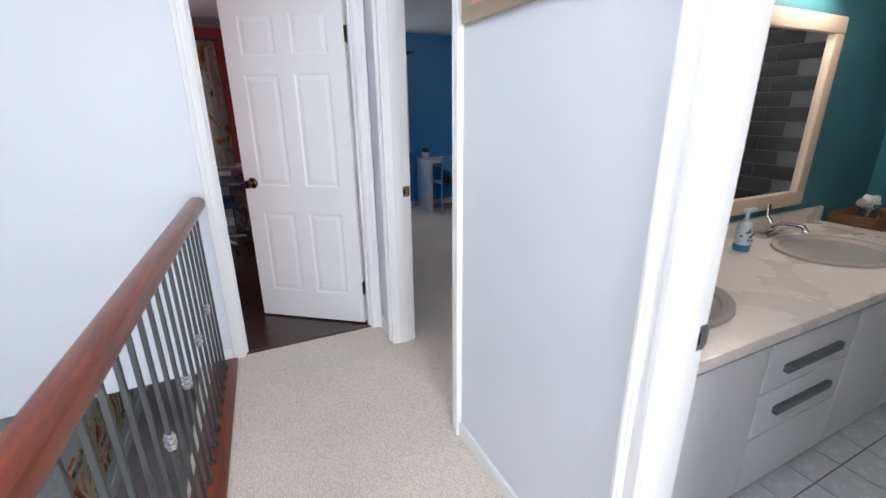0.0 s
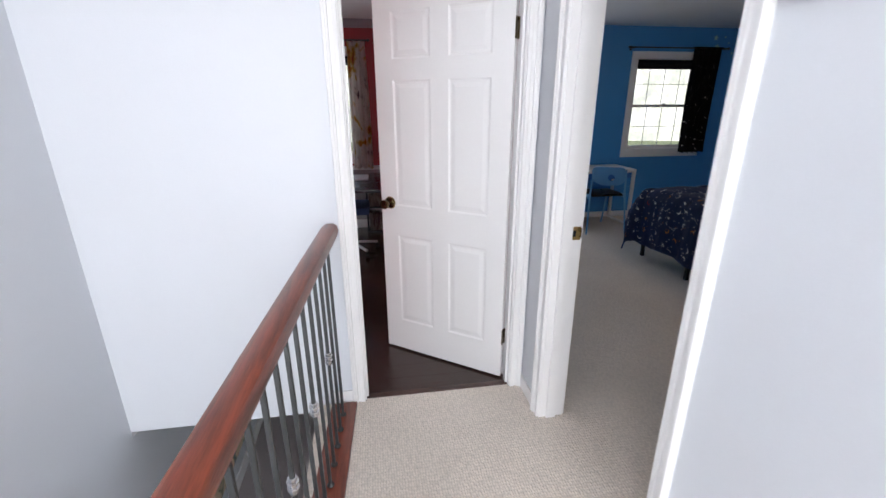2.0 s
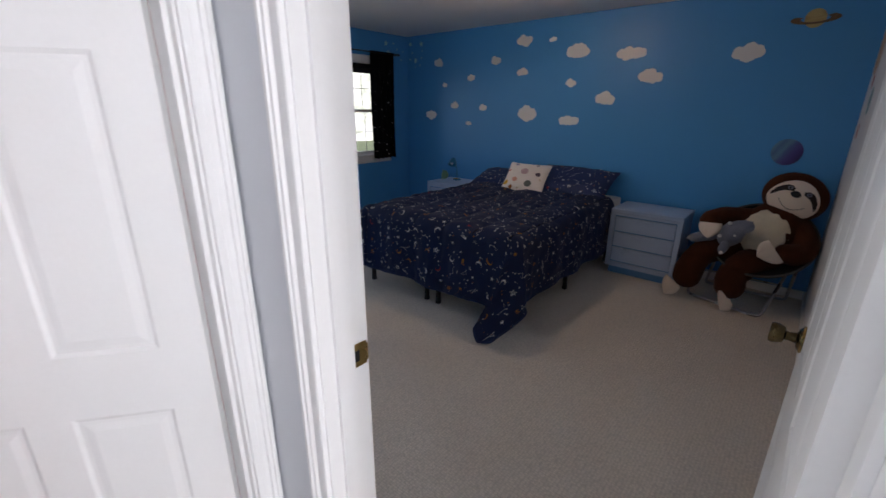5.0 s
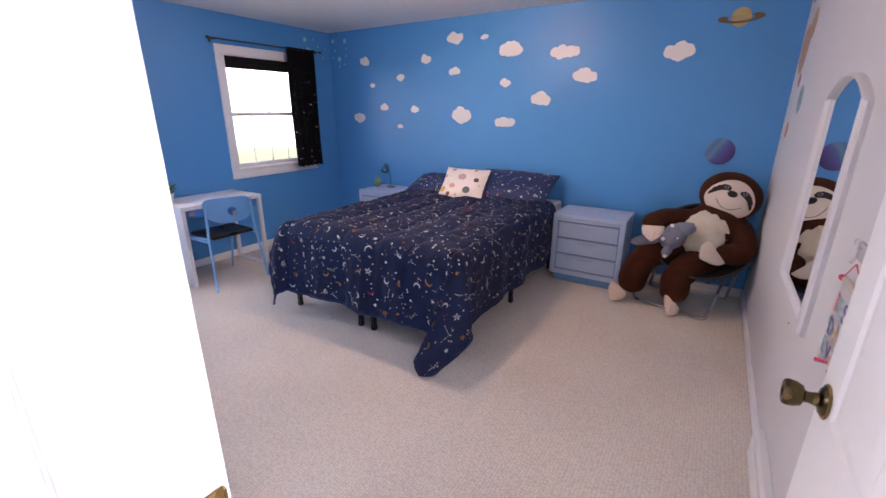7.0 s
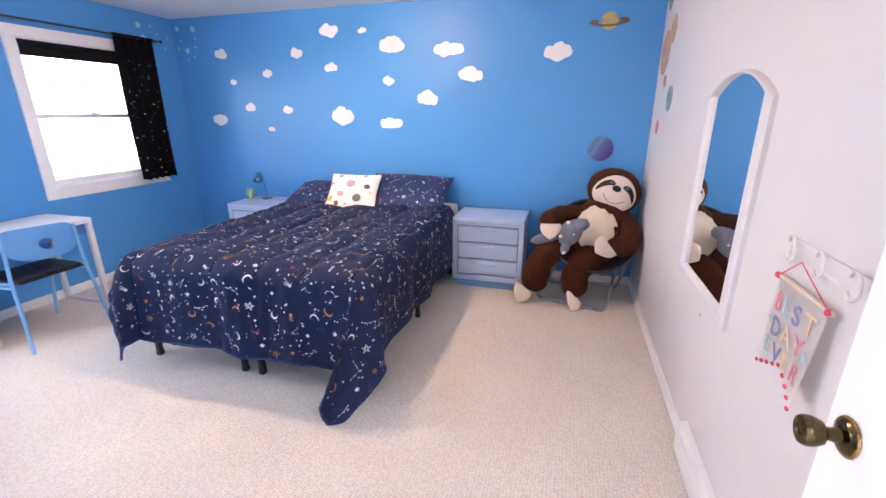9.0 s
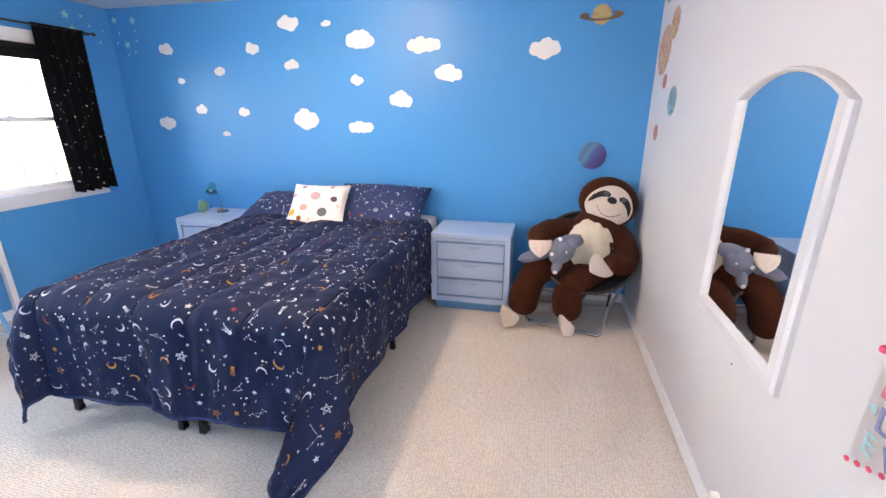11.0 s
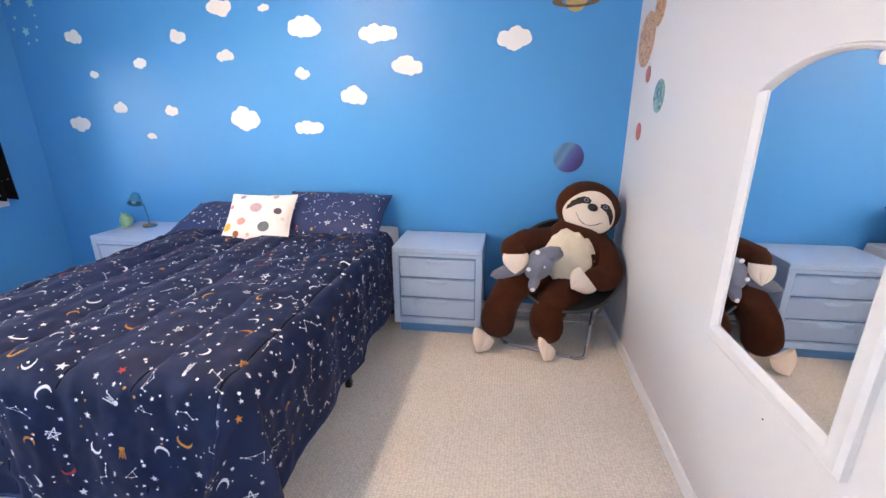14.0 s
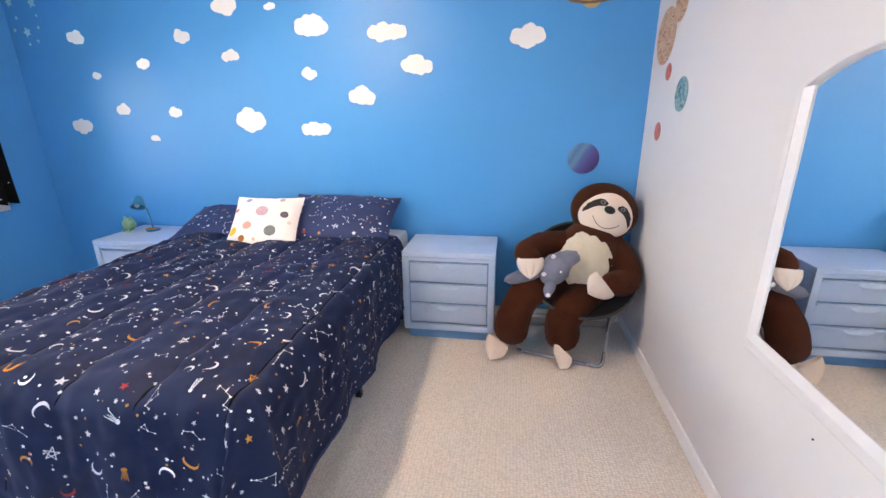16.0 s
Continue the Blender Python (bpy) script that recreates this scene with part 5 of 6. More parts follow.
def letters(text, v, height, u0, du, shift):
    for i, ch in enumerate(text):
        cu = bpy.data.curves.new("letter", "FONT")
        cu.body, cu.size, cu.extrude, cu.offset = ch, height, 0.0006, 0.0007
        tmp = new("letter", cu)
        dg = bpy.context.evaluated_depsgraph_get()
        me = bpy.data.meshes.new_from_object(tmp.evaluated_get(dg))
        bpy.data.objects.remove(tmp)
        bm = bmesh.new()
        bm.from_mesh(me)
        for w in bm.verts:
            w.co = bfn(u0 + du * i + w.co.x / 0.235, v - w.co.y / 0.25, 0.0022 + w.co.z)
        part("letter", bm, lm[(i + shift) % 4], ban, "", False)


letters("BEST", 0.32, 0.072, 0.10, 0.21, 0)
letters("DAY", 0.58, 0.072, 0.16, 0.24, 2)
letters("EVER", 0.82, 0.066, 0.10, 0.21, 1)
part("arrow", prism(bmesh.new(), [(0.02, 0.44), (0.13, 0.41), (0.13, 0.50)], lambda u, v, k: bfn(u, v, 0.002 + k), 0.0006), lm[1], ban, "", False)
part("arrow", prism(bmesh.new(), [(0.86, 0.46), (0.98, 0.52), (0.86, 0.58)], lambda u, v, k: bfn(u, v, 0.002 + k), 0.0006), lm[1], ban, "", False)

# ---- folding saucer chair and plush toys ----
sc = thing("saucer_chair", (4.70, 2.17, 0), "black folding saucer chair with chrome tube legs in the corner", "chair")
tilt = Matrix.Translation((4.75, 2.165, 0.545)) @ Matrix.Rotation(radians(-42), 4, "Y")
bm = bmesh.new()
lathe(bm, [(0.0, -0.15), (0.12, -0.14), (0.22, -0.10), (0.30, -0.05), (0.342, 0.0), (0.342, 0.008), (0.29, -0.036), (0.22, -0.085), (0.12, -0.122), (0.0, -0.132)], sides=44)
bm.transform(tilt)
part("seat", bm, BLACKCLOTH, sc, "black padded round seat")
ring = [tilt @ Vector((0.345 * math.cos(t), 0.345 * math.sin(t), 0.0)) for t in steps(0, 2 * math.pi, 44)[:-1]]
part("rim", tube(bmesh.new(), ring, 0.010, 8, True), IRON, sc, "grey steel rim tube")


def arc_path(pts, r=0.05, n=5):
    """Rounds the corners of a path."""
    pts = [Vector(p) for p in pts]
    out = [pts[0]]
    for a, b, c in zip(pts, pts[1:], pts[2:]):
        p, q = b + (a - b).normalized() * r, b + (c - b).normalized() * r
        for k in range(n + 1):
            t = k / n
            out.append(p * (1 - t) ** 2 + b * 2 * t * (1 - t) + q * t * t)
    return out + [pts[-1]]


part("leg", tube(bmesh.new(), arc_path([(4.90, 2.50, 0.42), (4.61, 2.58, 0.012), (4.455, 2.05, 0.012), (4.84, 1.94, 0.36)]), 0.011, 10), STEEL, sc)
part("leg", tube(bmesh.new(), arc_path([(4.62, 2.42, 0.375), (4.98, 2.50, 0.012), (4.98, 1.92, 0.012), (4.62, 1.91, 0.375)]), 0.011, 10), STEEL, sc)
part("brace", tube(bmesh.new(), [(4.745, 2.545, 0.205), (4.745, 1.965, 0.205)], 0.007, 8), STEEL, sc)

sloth = thing("plush_sloth", (4.72, 2.17, 0.4), "large brown plush sloth with cream face slumped in a saucer chair", "plush toy")


def limb(path, radii, sides=22):
    """A stuffed limb with rounded ends."""
    pts, rad = [], []
    for k in range(len(path) - 1):
        for t in (0, 0.25, 0.5, 0.75):
            pts.append(Vector(path[k]).lerp(Vector(path[k + 1]), t))
            rad.append(radii[k] + (radii[k + 1] - radii[k]) * t)
    pts.append(Vector(path[-1]))
    rad.append(radii[-1])
    for _ in range(3):
        pts = [pts[0]] + [(a + b * 2 + c) / 4 for a, b, c in zip(pts, pts[1:], pts[2:])] + [pts[-1]]
    head, tail = (pts[0] - pts[1]).normalized(), (pts[-1] - pts[-2]).normalized()
    caps = [(0.35, 0.94), (0.65, 0.76), (0.88, 0.48), (0.99, 0.12)]
    full = [pts[0] + head * rad[0] * f for f, _ in reversed(caps)] + pts + [pts[-1] + tail * rad[-1] * f for f, _ in caps]
    fr_ = [rad[0] * q for _, q in reversed(caps)] + rad + [rad[-1] * q for _, q in caps]
    bm = tube(bmesh.new(), full, 0.1, sides, radii=fr_)
    for v in bm.verts:
        v.co += Vector((noise.noise(v.co * 13), noise.noise(v.co * 13 + Vector((5, 0, 0))), noise.noise(v.co * 13 + Vector((0, 9, 0))))) * 0.008
    return bm


part("body", blob(bmesh.new(), (4.83, 2.13, 0.585), (0.165, 0.215, 0.235), (0, 22, 0), 0, 30, 0.06, 2), FUR, sloth)
belly = blob(bmesh.new(), (4.745, 2.155, 0.590), (0.108, 0.168, 0.186), (8, 22, 0), 0, 44, 0.05, 5)
for v in belly.verts:
    v.co += Vector((noise.noise(v.co * 34), noise.noise(v.co * 34 + Vector((5, 0, 0))), noise.noise(v.co * 34 + Vector((0, 9, 0))))) * 0.011
part("belly", belly, FURCREAM, sloth, "shaggy cream belly")
HX, HYR, HZR = 0.135, 0.212, 0.182
hd = Matrix.Translation((4.915, 2.036, 0.872)) @ Matrix.Rotation(radians(20), 4, "X")


def on_head(y, z, lift=0.0):
    """A place on the front of the head."""
    k = max(0.0, 1 - (y / HYR) ** 2 - (z / HZR) ** 2)
    return hd @ Vector((-(HX * math.sqrt(k) + lift), y, z))


part("head", blob(bmesh.new(), hd.translation, (HX, HYR, HZR), [math.degrees(a) for a in hd.to_euler()], 0, 40, 0.0), FUR, sloth)


def patch(name, outline, material, lift, n=7, label=""):
    """A felt patch that follows the head."""
    bm = bmesh.new()
    cy = sum(p[0] for p in outline) / len(outline)
    cz = sum(p[1] for p in outline) / len(outline)
    rings = []
    for k in range(n + 1):
        s = max(k / n, 0.001)
        rings.append([bm.verts.new(on_head(cy + (y - cy) * s, cz + (z - cz) * s, lift - (0.004 if k == n else 0))) for y, z in outline])
    for a, b in zip(rings, rings[1:]):
        m = len(a)
        for k in range(m):
            bm.faces.new((a[k], a[(k + 1) % m], b[(k + 1) % m], b[k]))
    part(name, bm, material, sloth, label)


patch("face", [((0.166 - 0.016 * math.sin(t)) * math.cos(t), -0.002 + 0.140 * math.sin(t) - 0.010 * math.cos(t) ** 2) for t in steps(0, 2 * math.pi, 40)[:-1]], FELT, 0.006, 9, "smooth cream felt face")
for s in (-1, 1):
    stripe = [(0.030, 0.076), (0.055, 0.089), (0.085, 0.084), (0.115, 0.062), (0.140, 0.030), (0.153, -0.010), (0.150, -0.034), (0.132, -0.012), (0.108, 0.018), (0.080, 0.040), (0.052, 0.050), (0.034, 0.056)]
    patch("eye_stripe", [(s * y, z) for y, z in stripe], DARKFELT, 0.0095, 7, "dark brown stripe through the eye")
    patch("eye", [(s * 0.064 + 0.019 * math.cos(t), 0.068 + 0.0145 * math.sin(t)) for t in steps(0, 2 * math.pi, 18)[:-1]], GREYPLUSH, 0.0115, 3, "grey embroidered eye")
    patch("pupil", [(s * 0.064 + 0.0095 * math.cos(t), 0.068 + 0.0095 * math.sin(t)) for t in steps(0, 2 * math.pi, 14)[:-1]], BLACK, 0.013, 3, "black pupil")
part("nose", blob(bmesh.new(), on_head(0.010, 0.040, 0.008), (0.022, 0.034, 0.024), (20, 0, 0), 0, 18), BLACK, sloth, "black oval nose")
part("smile", tube(bmesh.new(), [on_head(0.088 * x, -0.028 - 0.050 * (1 - x * x), 0.0075) for x in steps(-1, 1, 22)], 0.0020, 6), DARKFELT, sloth, "thin stitched smile")
part("arm", limb([(4.86, 2.26, 0.670), (4.76, 2.44, 0.680), (4.67, 2.53, 0.655), (4.625, 2.50, 0.625)], [0.085, 0.084, 0.080, 0.070]), FUR, sloth)
part("arm", limb([(4.88, 1.99, 0.660), (4.78, 1.905, 0.560), (4.69, 1.905, 0.475), (4.63, 2.00, 0.490)], [0.090, 0.092, 0.092, 0.074]), FUR, sloth)
part("leg", limb([(4.74, 2.33, 0.440), (4.63, 2.50, 0.425), (4.585, 2.575, 0.300), (4.57, 2.595, 0.185)], [0.105, 0.108, 0.102, 0.110]), FUR, sloth)
part("leg", limb([(4.76, 2.08, 0.400), (4.62, 2.22, 0.370), (4.55, 2.29, 0.270), (4.535, 2.285, 0.185)], [0.105, 0.112, 0.106, 0.108]), FUR, sloth)


def mitt(a, b, tip, thick, towards):
    """A stitched felt paw that narrows from its cuff a-b to its claws' tip, with two seams."""
    a, b, tip, towards = Vector(a), Vector(b), Vector(tip), Vector(towards).normalized()
    bm = bmesh.new()
    for sg in (1, -1):
        def fn(u, w):
            mid, half = (a + b) / 2, (b - a) / 2
            spread = (1 - w ** 2.2) * (1 + 0.35 * w)
            p = mid.lerp(tip, w) + half * u * spread
            full = max(0.0, 1 - abs(u) ** 2.5) ** 0.5 * (1 - 0.85 * w ** 3)
            seam = 1 - 0.22 * (math.exp(-((u - 0.33) / 0.10) ** 2) + math.exp(-((u + 0.33) / 0.10) ** 2)) * min(1, 2 * w)
            return p + towards * sg * thick * full * seam
        sheet(bm, fn, steps(-1, 1, 18), steps(0, 1, 12))
    bmesh.ops.remove_doubles(bm, verts=bm.verts[:], dist=0.0006)
    part("claw", bm, FELT, sloth, "cream felt claws")


mitt((4.575, 2.578, 0.648), (4.565, 2.425, 0.660), (4.530, 2.498, 0.535), 0.030, (-1, 0, 0.2))
mitt((4.575, 2.113, 0.585), (4.580, 1.995, 0.438), (4.520, 2.160, 0.462), 0.030, (-1, 0, 0.2))
mitt((4.500, 2.735, 0.170), (4.480, 2.612, 0.092), (4.462, 2.722, 0.008), 0.022, (-1, 0.2, 0.3))
mitt((4.455, 2.335, 0.175), (4.450, 2.228, 0.068), (4.420, 2.300, 0.008), 0.022, (-1, 0.1, 0.3))

toy = thing("plush_grey", (4.56, 2.38, 0.5), "small floppy grey plush toy with white spots on the sloth's lap", "plush toy")
gp = bmesh.new()
blob(gp, (4.575, 2.350, 0.590), (0.055, 0.085, 0.105), (25, 0, 0), 0, 24, 0.18, 3)
part("body", gp, GREYPLUSH, toy)
part("head", blob(bmesh.new(), (4.580, 2.295, 0.655), (0.050, 0.080, 0.050), (-14, 0, 0), 0, 20, 0.18, 6), GREYPLUSH, toy)
part("tail", blob(bmesh.new(), (4.595, 2.530, 0.530), (0.030, 0.125, 0.042), (-20, 0, 0), 0, 20, 0.2, 8), GREYPLUSH, toy)
part("paw", blob(bmesh.new(), (4.545, 2.380, 0.480), (0.028, 0.034, 0.062), (14, 0, 0), 0, 16, 0.12, 9), GREYPLUSH, toy)
for x, y, z, r in ((4.528, 2.372, 0.680, 0.016), (4.526, 2.420, 0.570, 0.016), (4.518, 2.388, 0.440, 0.016), (4.523, 2.325, 0.590, 0.009)):
    part("spot", blob(bmesh.new(), (x + 0.003, y, z), (0.005, r * 0.9, r * 0.9), (0, 0, 0), 0, 10), CLOUDWHITE, toy, "white spot")

# ---- desk, chair and plant ----
D0, D1, DY0, DY1, DZ = 2.790, 3.565, 5.905, 6.395, 0.722
dk = thing("desk", ((D0 + D1) / 2, 6.08, 0), "small white desk with a solid side panel under the window", "desk")
part("desktop", boxes((D0, D1, DY0, DY1, DZ - 0.036, DZ), bevel=0.003), DESKWHITE, dk)
part("side_panel", boxes((D0 + 0.002, D0 + 0.038, DY0 + 0.002, DY1, 0.0, DZ - 0.037), bevel=0.003), DESKWHITE, dk)
for y in (DY0 + 0.002, DY1 - 0.036):
    part("leg", boxes((D1 - 0.036, D1 - 0.002, y, y + 0.034, 0.0, DZ - 0.037), bevel=0.003), DESKWHITE, dk)
part("foot_rail", boxes((D1 - 0.034, D1 - 0.004, DY0 + 0.037, DY1 - 0.037, 0.0, 0.025), bevel=0.003), DESKWHITE, dk)
part("drawer", boxes((D0 + 0.045, D1 - 0.045, DY0 + 0.03, DY1 - 0.02, DZ - 0.115, DZ - 0.040), bevel=0.003), mat("blue_drawer", (0.05, 0.20, 0.55), 0.4), dk, "blue drawer under the desktop")
part("sticker", boxes((D0 + 0.08, D0 + 0.12, DY0 + 0.0285, DY0 + 0.0298, DZ - 0.085, DZ - 0.060)), PRINT_O, dk, "orange sticker", False)

ch = thing("folding_chair", (3.10, 5.78, 0), "sky blue metal chair with black seat and oval back hole", "chair")
bk = bmesh.new()


def back_fn(u, v):
    """Curved chair back, u across, v up."""
    return Vector((3.068 + 0.215 * u, 5.632 + 0.035 * u * u + 0.02 * v, 0.69 + 0.105 * v - 0.012 * u))


outer = []
for k in range(48):
    t = 2 * math.pi * k / 48
    cu, sv = math.cos(t), math.sin(t)
    e = 0.34 if sv > 0 else 0.72
    outer.append((math.copysign(abs(cu) ** e, cu), math.copysign(abs(sv) ** (0.4 if sv > 0 else 0.9), sv)))
inner = [(0.05 + 0.20 * math.cos(2 * math.pi * k / 48), -0.12 + 0.34 * math.sin(2 * math.pi * k / 48)) for k in range(48)]
ro = [bk.verts.new(back_fn(*p)) for p in outer]
rm = [bk.verts.new(back_fn((a[0] + b[0]) / 2, (a[1] + b[1]) / 2)) for a, b in zip(outer, inner)]
ri = [bk.verts.new(back_fn(*p)) for p in inner]
for p, q in ((ro, rm), (rm, ri)):
    for k in range(48):
        bk.faces.new((p[k], p[(k + 1) % 48], q[(k + 1) % 48], q[k]))
bmesh.ops.solidify(bk, geom=bk.faces[:], thickness=0.010)
part("backrest", bk, CHAIRBLUE, ch, "sky blue curved backrest with an oval hole")
part("seat", boxes((2.90, 3.29, 5.68, 6.03, 0.445, 0.475), bevel=0.012), mat("black_vinyl", (0.012, 0.012, 0.013), 0.35, gdepth=0.0004), ch, "black padded seat")
for x, s in ((2.868, -1), (3.273, 1)):
    part("back_leg", tube(bmesh.new(), [(x, 5.655, 0.76), (x + 0.015 * s, 5.66, 0.5), (x + 0.045 * s, 5.60, 0.012)], 0.011, 8), CHAIRBLUE, ch)
    part("front_leg", tube(bmesh.new(), [(x + 0.012 * s, 5.66, 0.47), (x + 0.012 * s, 6.03, 0.44), (x + 0.02 * s, 6.12, 0.012)], 0.011, 8), CHAIRBLUE, ch)
    part("seat_rail", tube(bmesh.new(), [(x + 0.012 * s, 5.66, 0.44), (x + 0.012 * s, 6.03, 0.435)], 0.009, 8), CHAIRBLUE, ch)

pl = thing("potted_plant", (2.848, 6.20, DZ), "small leafy green plant in a white ceramic pot on the desk", "plant")
bm = bmesh.new()
lathe(bm, [(0.040, 0), (0.044, 0.004), (0.057, 0.085), (0.058, 0.092), (0.053, 0.092), (0.050, 0.080), (0.0, 0.078)], (2.848, 6.20, DZ + 0.001), sides=24)
part("pot", bm, POT, pl, "white ceramic pot")
part("soil", blob(bmesh.new(), (2.848, 6.20, DZ + 0.078), (0.048, 0.048, 0.008), seg=12), mat("soil", (0.03, 0.02, 0.012), 0.95), pl)
lv = bmesh.new()
for k in range(46):
    th, el, L = rng.uniform(0, 6.28), rng.uniform(0.25, 1.35), rng.uniform(0.055, 0.095)
    d = Vector((math.cos(th) * math.cos(el), math.sin(th) * math.cos(el), math.sin(el)))
    s = d.cross(Vector((0, 0, 1))).normalized() * L * 0.26
    b0 = Vector((2.848, 6.20, DZ + 0.085)) + d * rng.uniform(0.0, 0.045)
    dr = Vector((0, 0, -0.02))
    pts = [b0, b0 + d * L * 0.45 + s, b0 + d * L + dr, b0 + d * L * 0.45 - s]
    mid = b0 + d * L * 0.5 - Vector((0, 0, 0.006))
    vs_ = [lv.verts.new(p) for p in pts]
    c_ = lv.verts.new(mid)
    for i in range(4):
        lv.faces.new((vs_[i], vs_[(i + 1) % 4], c_))
part("leaves", lv, LEAF, pl, "glossy green leaves", False, "stuff")

# ceiling lamps: the bedroom's, and added ones at the hall and bath fill bulbs
for nm, at, lb in (("ceiling_light", (3.55, 3.95), "round white flush ceiling light"), ("ceiling_light", (0.02, 0.25), "added round white flush hall ceiling light, out of view"), ("ceiling_light", (2.2, -0.3), "added round white flush bathroom ceiling light, out of view")):
    r = thing(nm, (*at, H), lb, "ceiling light")
    bm = bmesh.new()
    lathe(bm, [(0.15, 0), (0.155, -0.012), (0.15, -0.03), (0.12, -0.034), (0.10, -0.03)], (*at, H), sides=32)
    part("rim", bm, TRIM, r)

# ---- bathroom ----
sw = tagged(finish("wall_shower", boxes((3.885, 3.899, -1.28, 1.39, 0.0, 2.2)), GROUT), "dark stone tiled shower wall", "wall", "", "structure")
tile_me = None
for j in range(22):
    for i in range(10):
        y = -1.28 + 0.30 * i - (0.15 if j % 2 else 0.0) + 0.148
        if y > 1.25 or y < -1.14:
            continue
        if tile_me is None:
            tl = part("tile", boxes((-0.006, 0.0, -0.147, 0.147, -0.047, 0.047), bevel=0.002), DARKTILE, sw)
            tile_me = tl.data
        else:
            tl = new("tile", tile_me)
            tl.parent = sw
        tl.location = (3.885 - 0.004 * rng.random(), y, 0.05 + 0.10 * j)

van = thing("vanity_cabinet", (2.4, 1.34, 0), "white melamine bathroom vanity with recessed grey pulls", "vanity")
part("toe_kick", boxes((1.243, 3.34, 1.125, 1.67, 0.0, 0.10)), CABINET, van, "", False)
part("body", boxes((1.243, 3.34, 1.07, 1.67, 0.10, 0.735)), CABINET, van, "", False)
for x0, x1, zs in ((1.25, 1.785, ((0.11, 0.705),)), (1.792, 2.345, ((0.11, 0.335), (0.345, 0.515), (0.525, 0.705))), (2.352, 2.83, ((0.11, 0.705),)), (2.837, 3.33, ((0.11, 0.705),))):
    for z0, z1 in zs:
        d = part("front", boxes((x0, x1, 1.051, 1.070, z0, z1), bevel=0.002), CABINET, van)
        if len(zs) > 1 and z0 > 0.2:
            zc = 0.595 if z0 > 0.5 else 0.432
            part("pull", boxes((1.892, 2.238, 1.034, 1.054, zc - 0.014, zc + 0.014), bevel=0.003), PULL, d, "long grey recessed pull")
# black strip stands in for the shade below the worktop edge
part("shade_strip", boxes((1.244, 3.34, 1.054, 1.07, 0.710, 0.742)), BLACK, van, "black strip for the shade under the counter", False)
ct = thing("bathroom_counter", (2.4, 1.3, 0.74), "cream laminate bathroom counter with backsplash", "counter")
part("worktop", boxes((1.244, 3.36, 1.020, 1.675, 0.742, 0.782), bevel=0.012), COUNTER, ct)
part("backsplash", boxes((1.244, 3.36, 1.655, 1.678, 0.782, 0.865), bevel=0.006), COUNTER, ct)
for cx, lb in ((2.75, "oval taupe porcelain basin set in the counter"), (1.60, "oval taupe porcelain basin by the door")):
    bm = bmesh.new()
    lathe(bm, [(0.270, 0.0), (0.268, 0.012), (0.250, 0.016), (0.225, 0.010), (0.205, -0.03), (0.15, -0.10), (0.04, -0.125), (0.0, -0.126), (0.0, -0.135), (0.16, -0.112), (0.22, -0.04), (0.235, -0.002)], sides=40)
    bm.transform(Matrix.Translation((cx, 1.335, 0.784)) @ Matrix.Diagonal((1, 0.80, 1, 1)))
    bs = solo("basin", bm, BASIN, lb, "sink")
fa = thing("faucet", (2.75, 1.60, 0.782), "chrome single-lever faucet behind the basin", "faucet")
part("base", boxes((2.67, 2.83, 1.57, 1.63, 0.783, 0.812), bevel=0.010), CHROME, fa)
part("spout", tube(bmesh.new(), [(2.75, 1.6, 0.807), (2.75, 1.555, 0.852), (2.75, 1.465, 0.859), (2.75, 1.45, 0.837)], 0.016, 12, radii=[0.022, 0.019, 0.015, 0.013]), CHROME, fa)
part("lever", tube(bmesh.new(), [(2.75, 1.6, 0.852), (2.75, 1.625, 0.887), (2.765, 1.635, 0.937)], 0.012, 10, flat=0.5), CHROME, fa)
sp = thing("soap_pump", (2.40, 1.53, 0.782), "white patterned soap pump bottle with teal base", "soap dispenser")
bm = bmesh.new()
lathe(bm, [(0.032, 0.028), (0.033, 0.10), (0.028, 0.125), (0.012, 0.135), (0.012, 0.150)], (2.40, 1.53, 0.783), sides=24)
part("bottle", bm, POT, sp)
part("base_band", lathe(bmesh.new(), [(0.033, 0), (0.034, 0.004), (0.034, 0.030), (0.032, 0.031)], (2.40, 1.53, 0.783), sides=24), TEALMETAL, sp, "teal base band")
part("pump", boxes((2.394, 2.406, 1.524, 1.536, 0.927, 0.962), (2.385, 2.45, 1.518, 1.542, 0.959, 0.975), bevel=0.004), POT, sp, "white pump head")
for k in range(14):
    th, z = rng.uniform(3.3, 6.1), 0.783 + rng.uniform(0.045, 0.105)
    part("spot", blob(bmesh.new(), (2.40 + 0.0325 * math.cos(th), 1.53 + 0.0325 * math.sin(th), z), (0.006, 0.006, 0.006), seg=6), PULL, sp)
bmr = thing("bathroom_mirror", (2.3, 1.68, 0.9), "large mirror in a cream wooden frame over the vanity", "mirror")
bx0, bx1, bz0, bz1 = 1.45, 3.085, 0.905, 1.805
for r in ((bx0, bx1, bz0, bz0 + 0.075), (bx0, bx1, bz1 - 0.075, bz1), (bx0, bx0 + 0.075, bz0 + 0.075, bz1 - 0.075), (bx1 - 0.075, bx1, bz0 + 0.075, bz1 - 0.075)):
    part("frame_side", boxes((r[0], r[1], 1.645, 1.678, r[2], r[3]), bevel=0.010), CREAMFRAME, bmr)
part("glass", boxes((bx0 + 0.07, bx1 - 0.07, 1.664, 1.670, bz0 + 0.07, bz1 - 0.07)), MIRROR, bmr, "mirror glass", False)
vl = thing("vanity_light", (2.6, 1.68, 1.95), "glowing white vanity light bar over the mirror", "wall light")
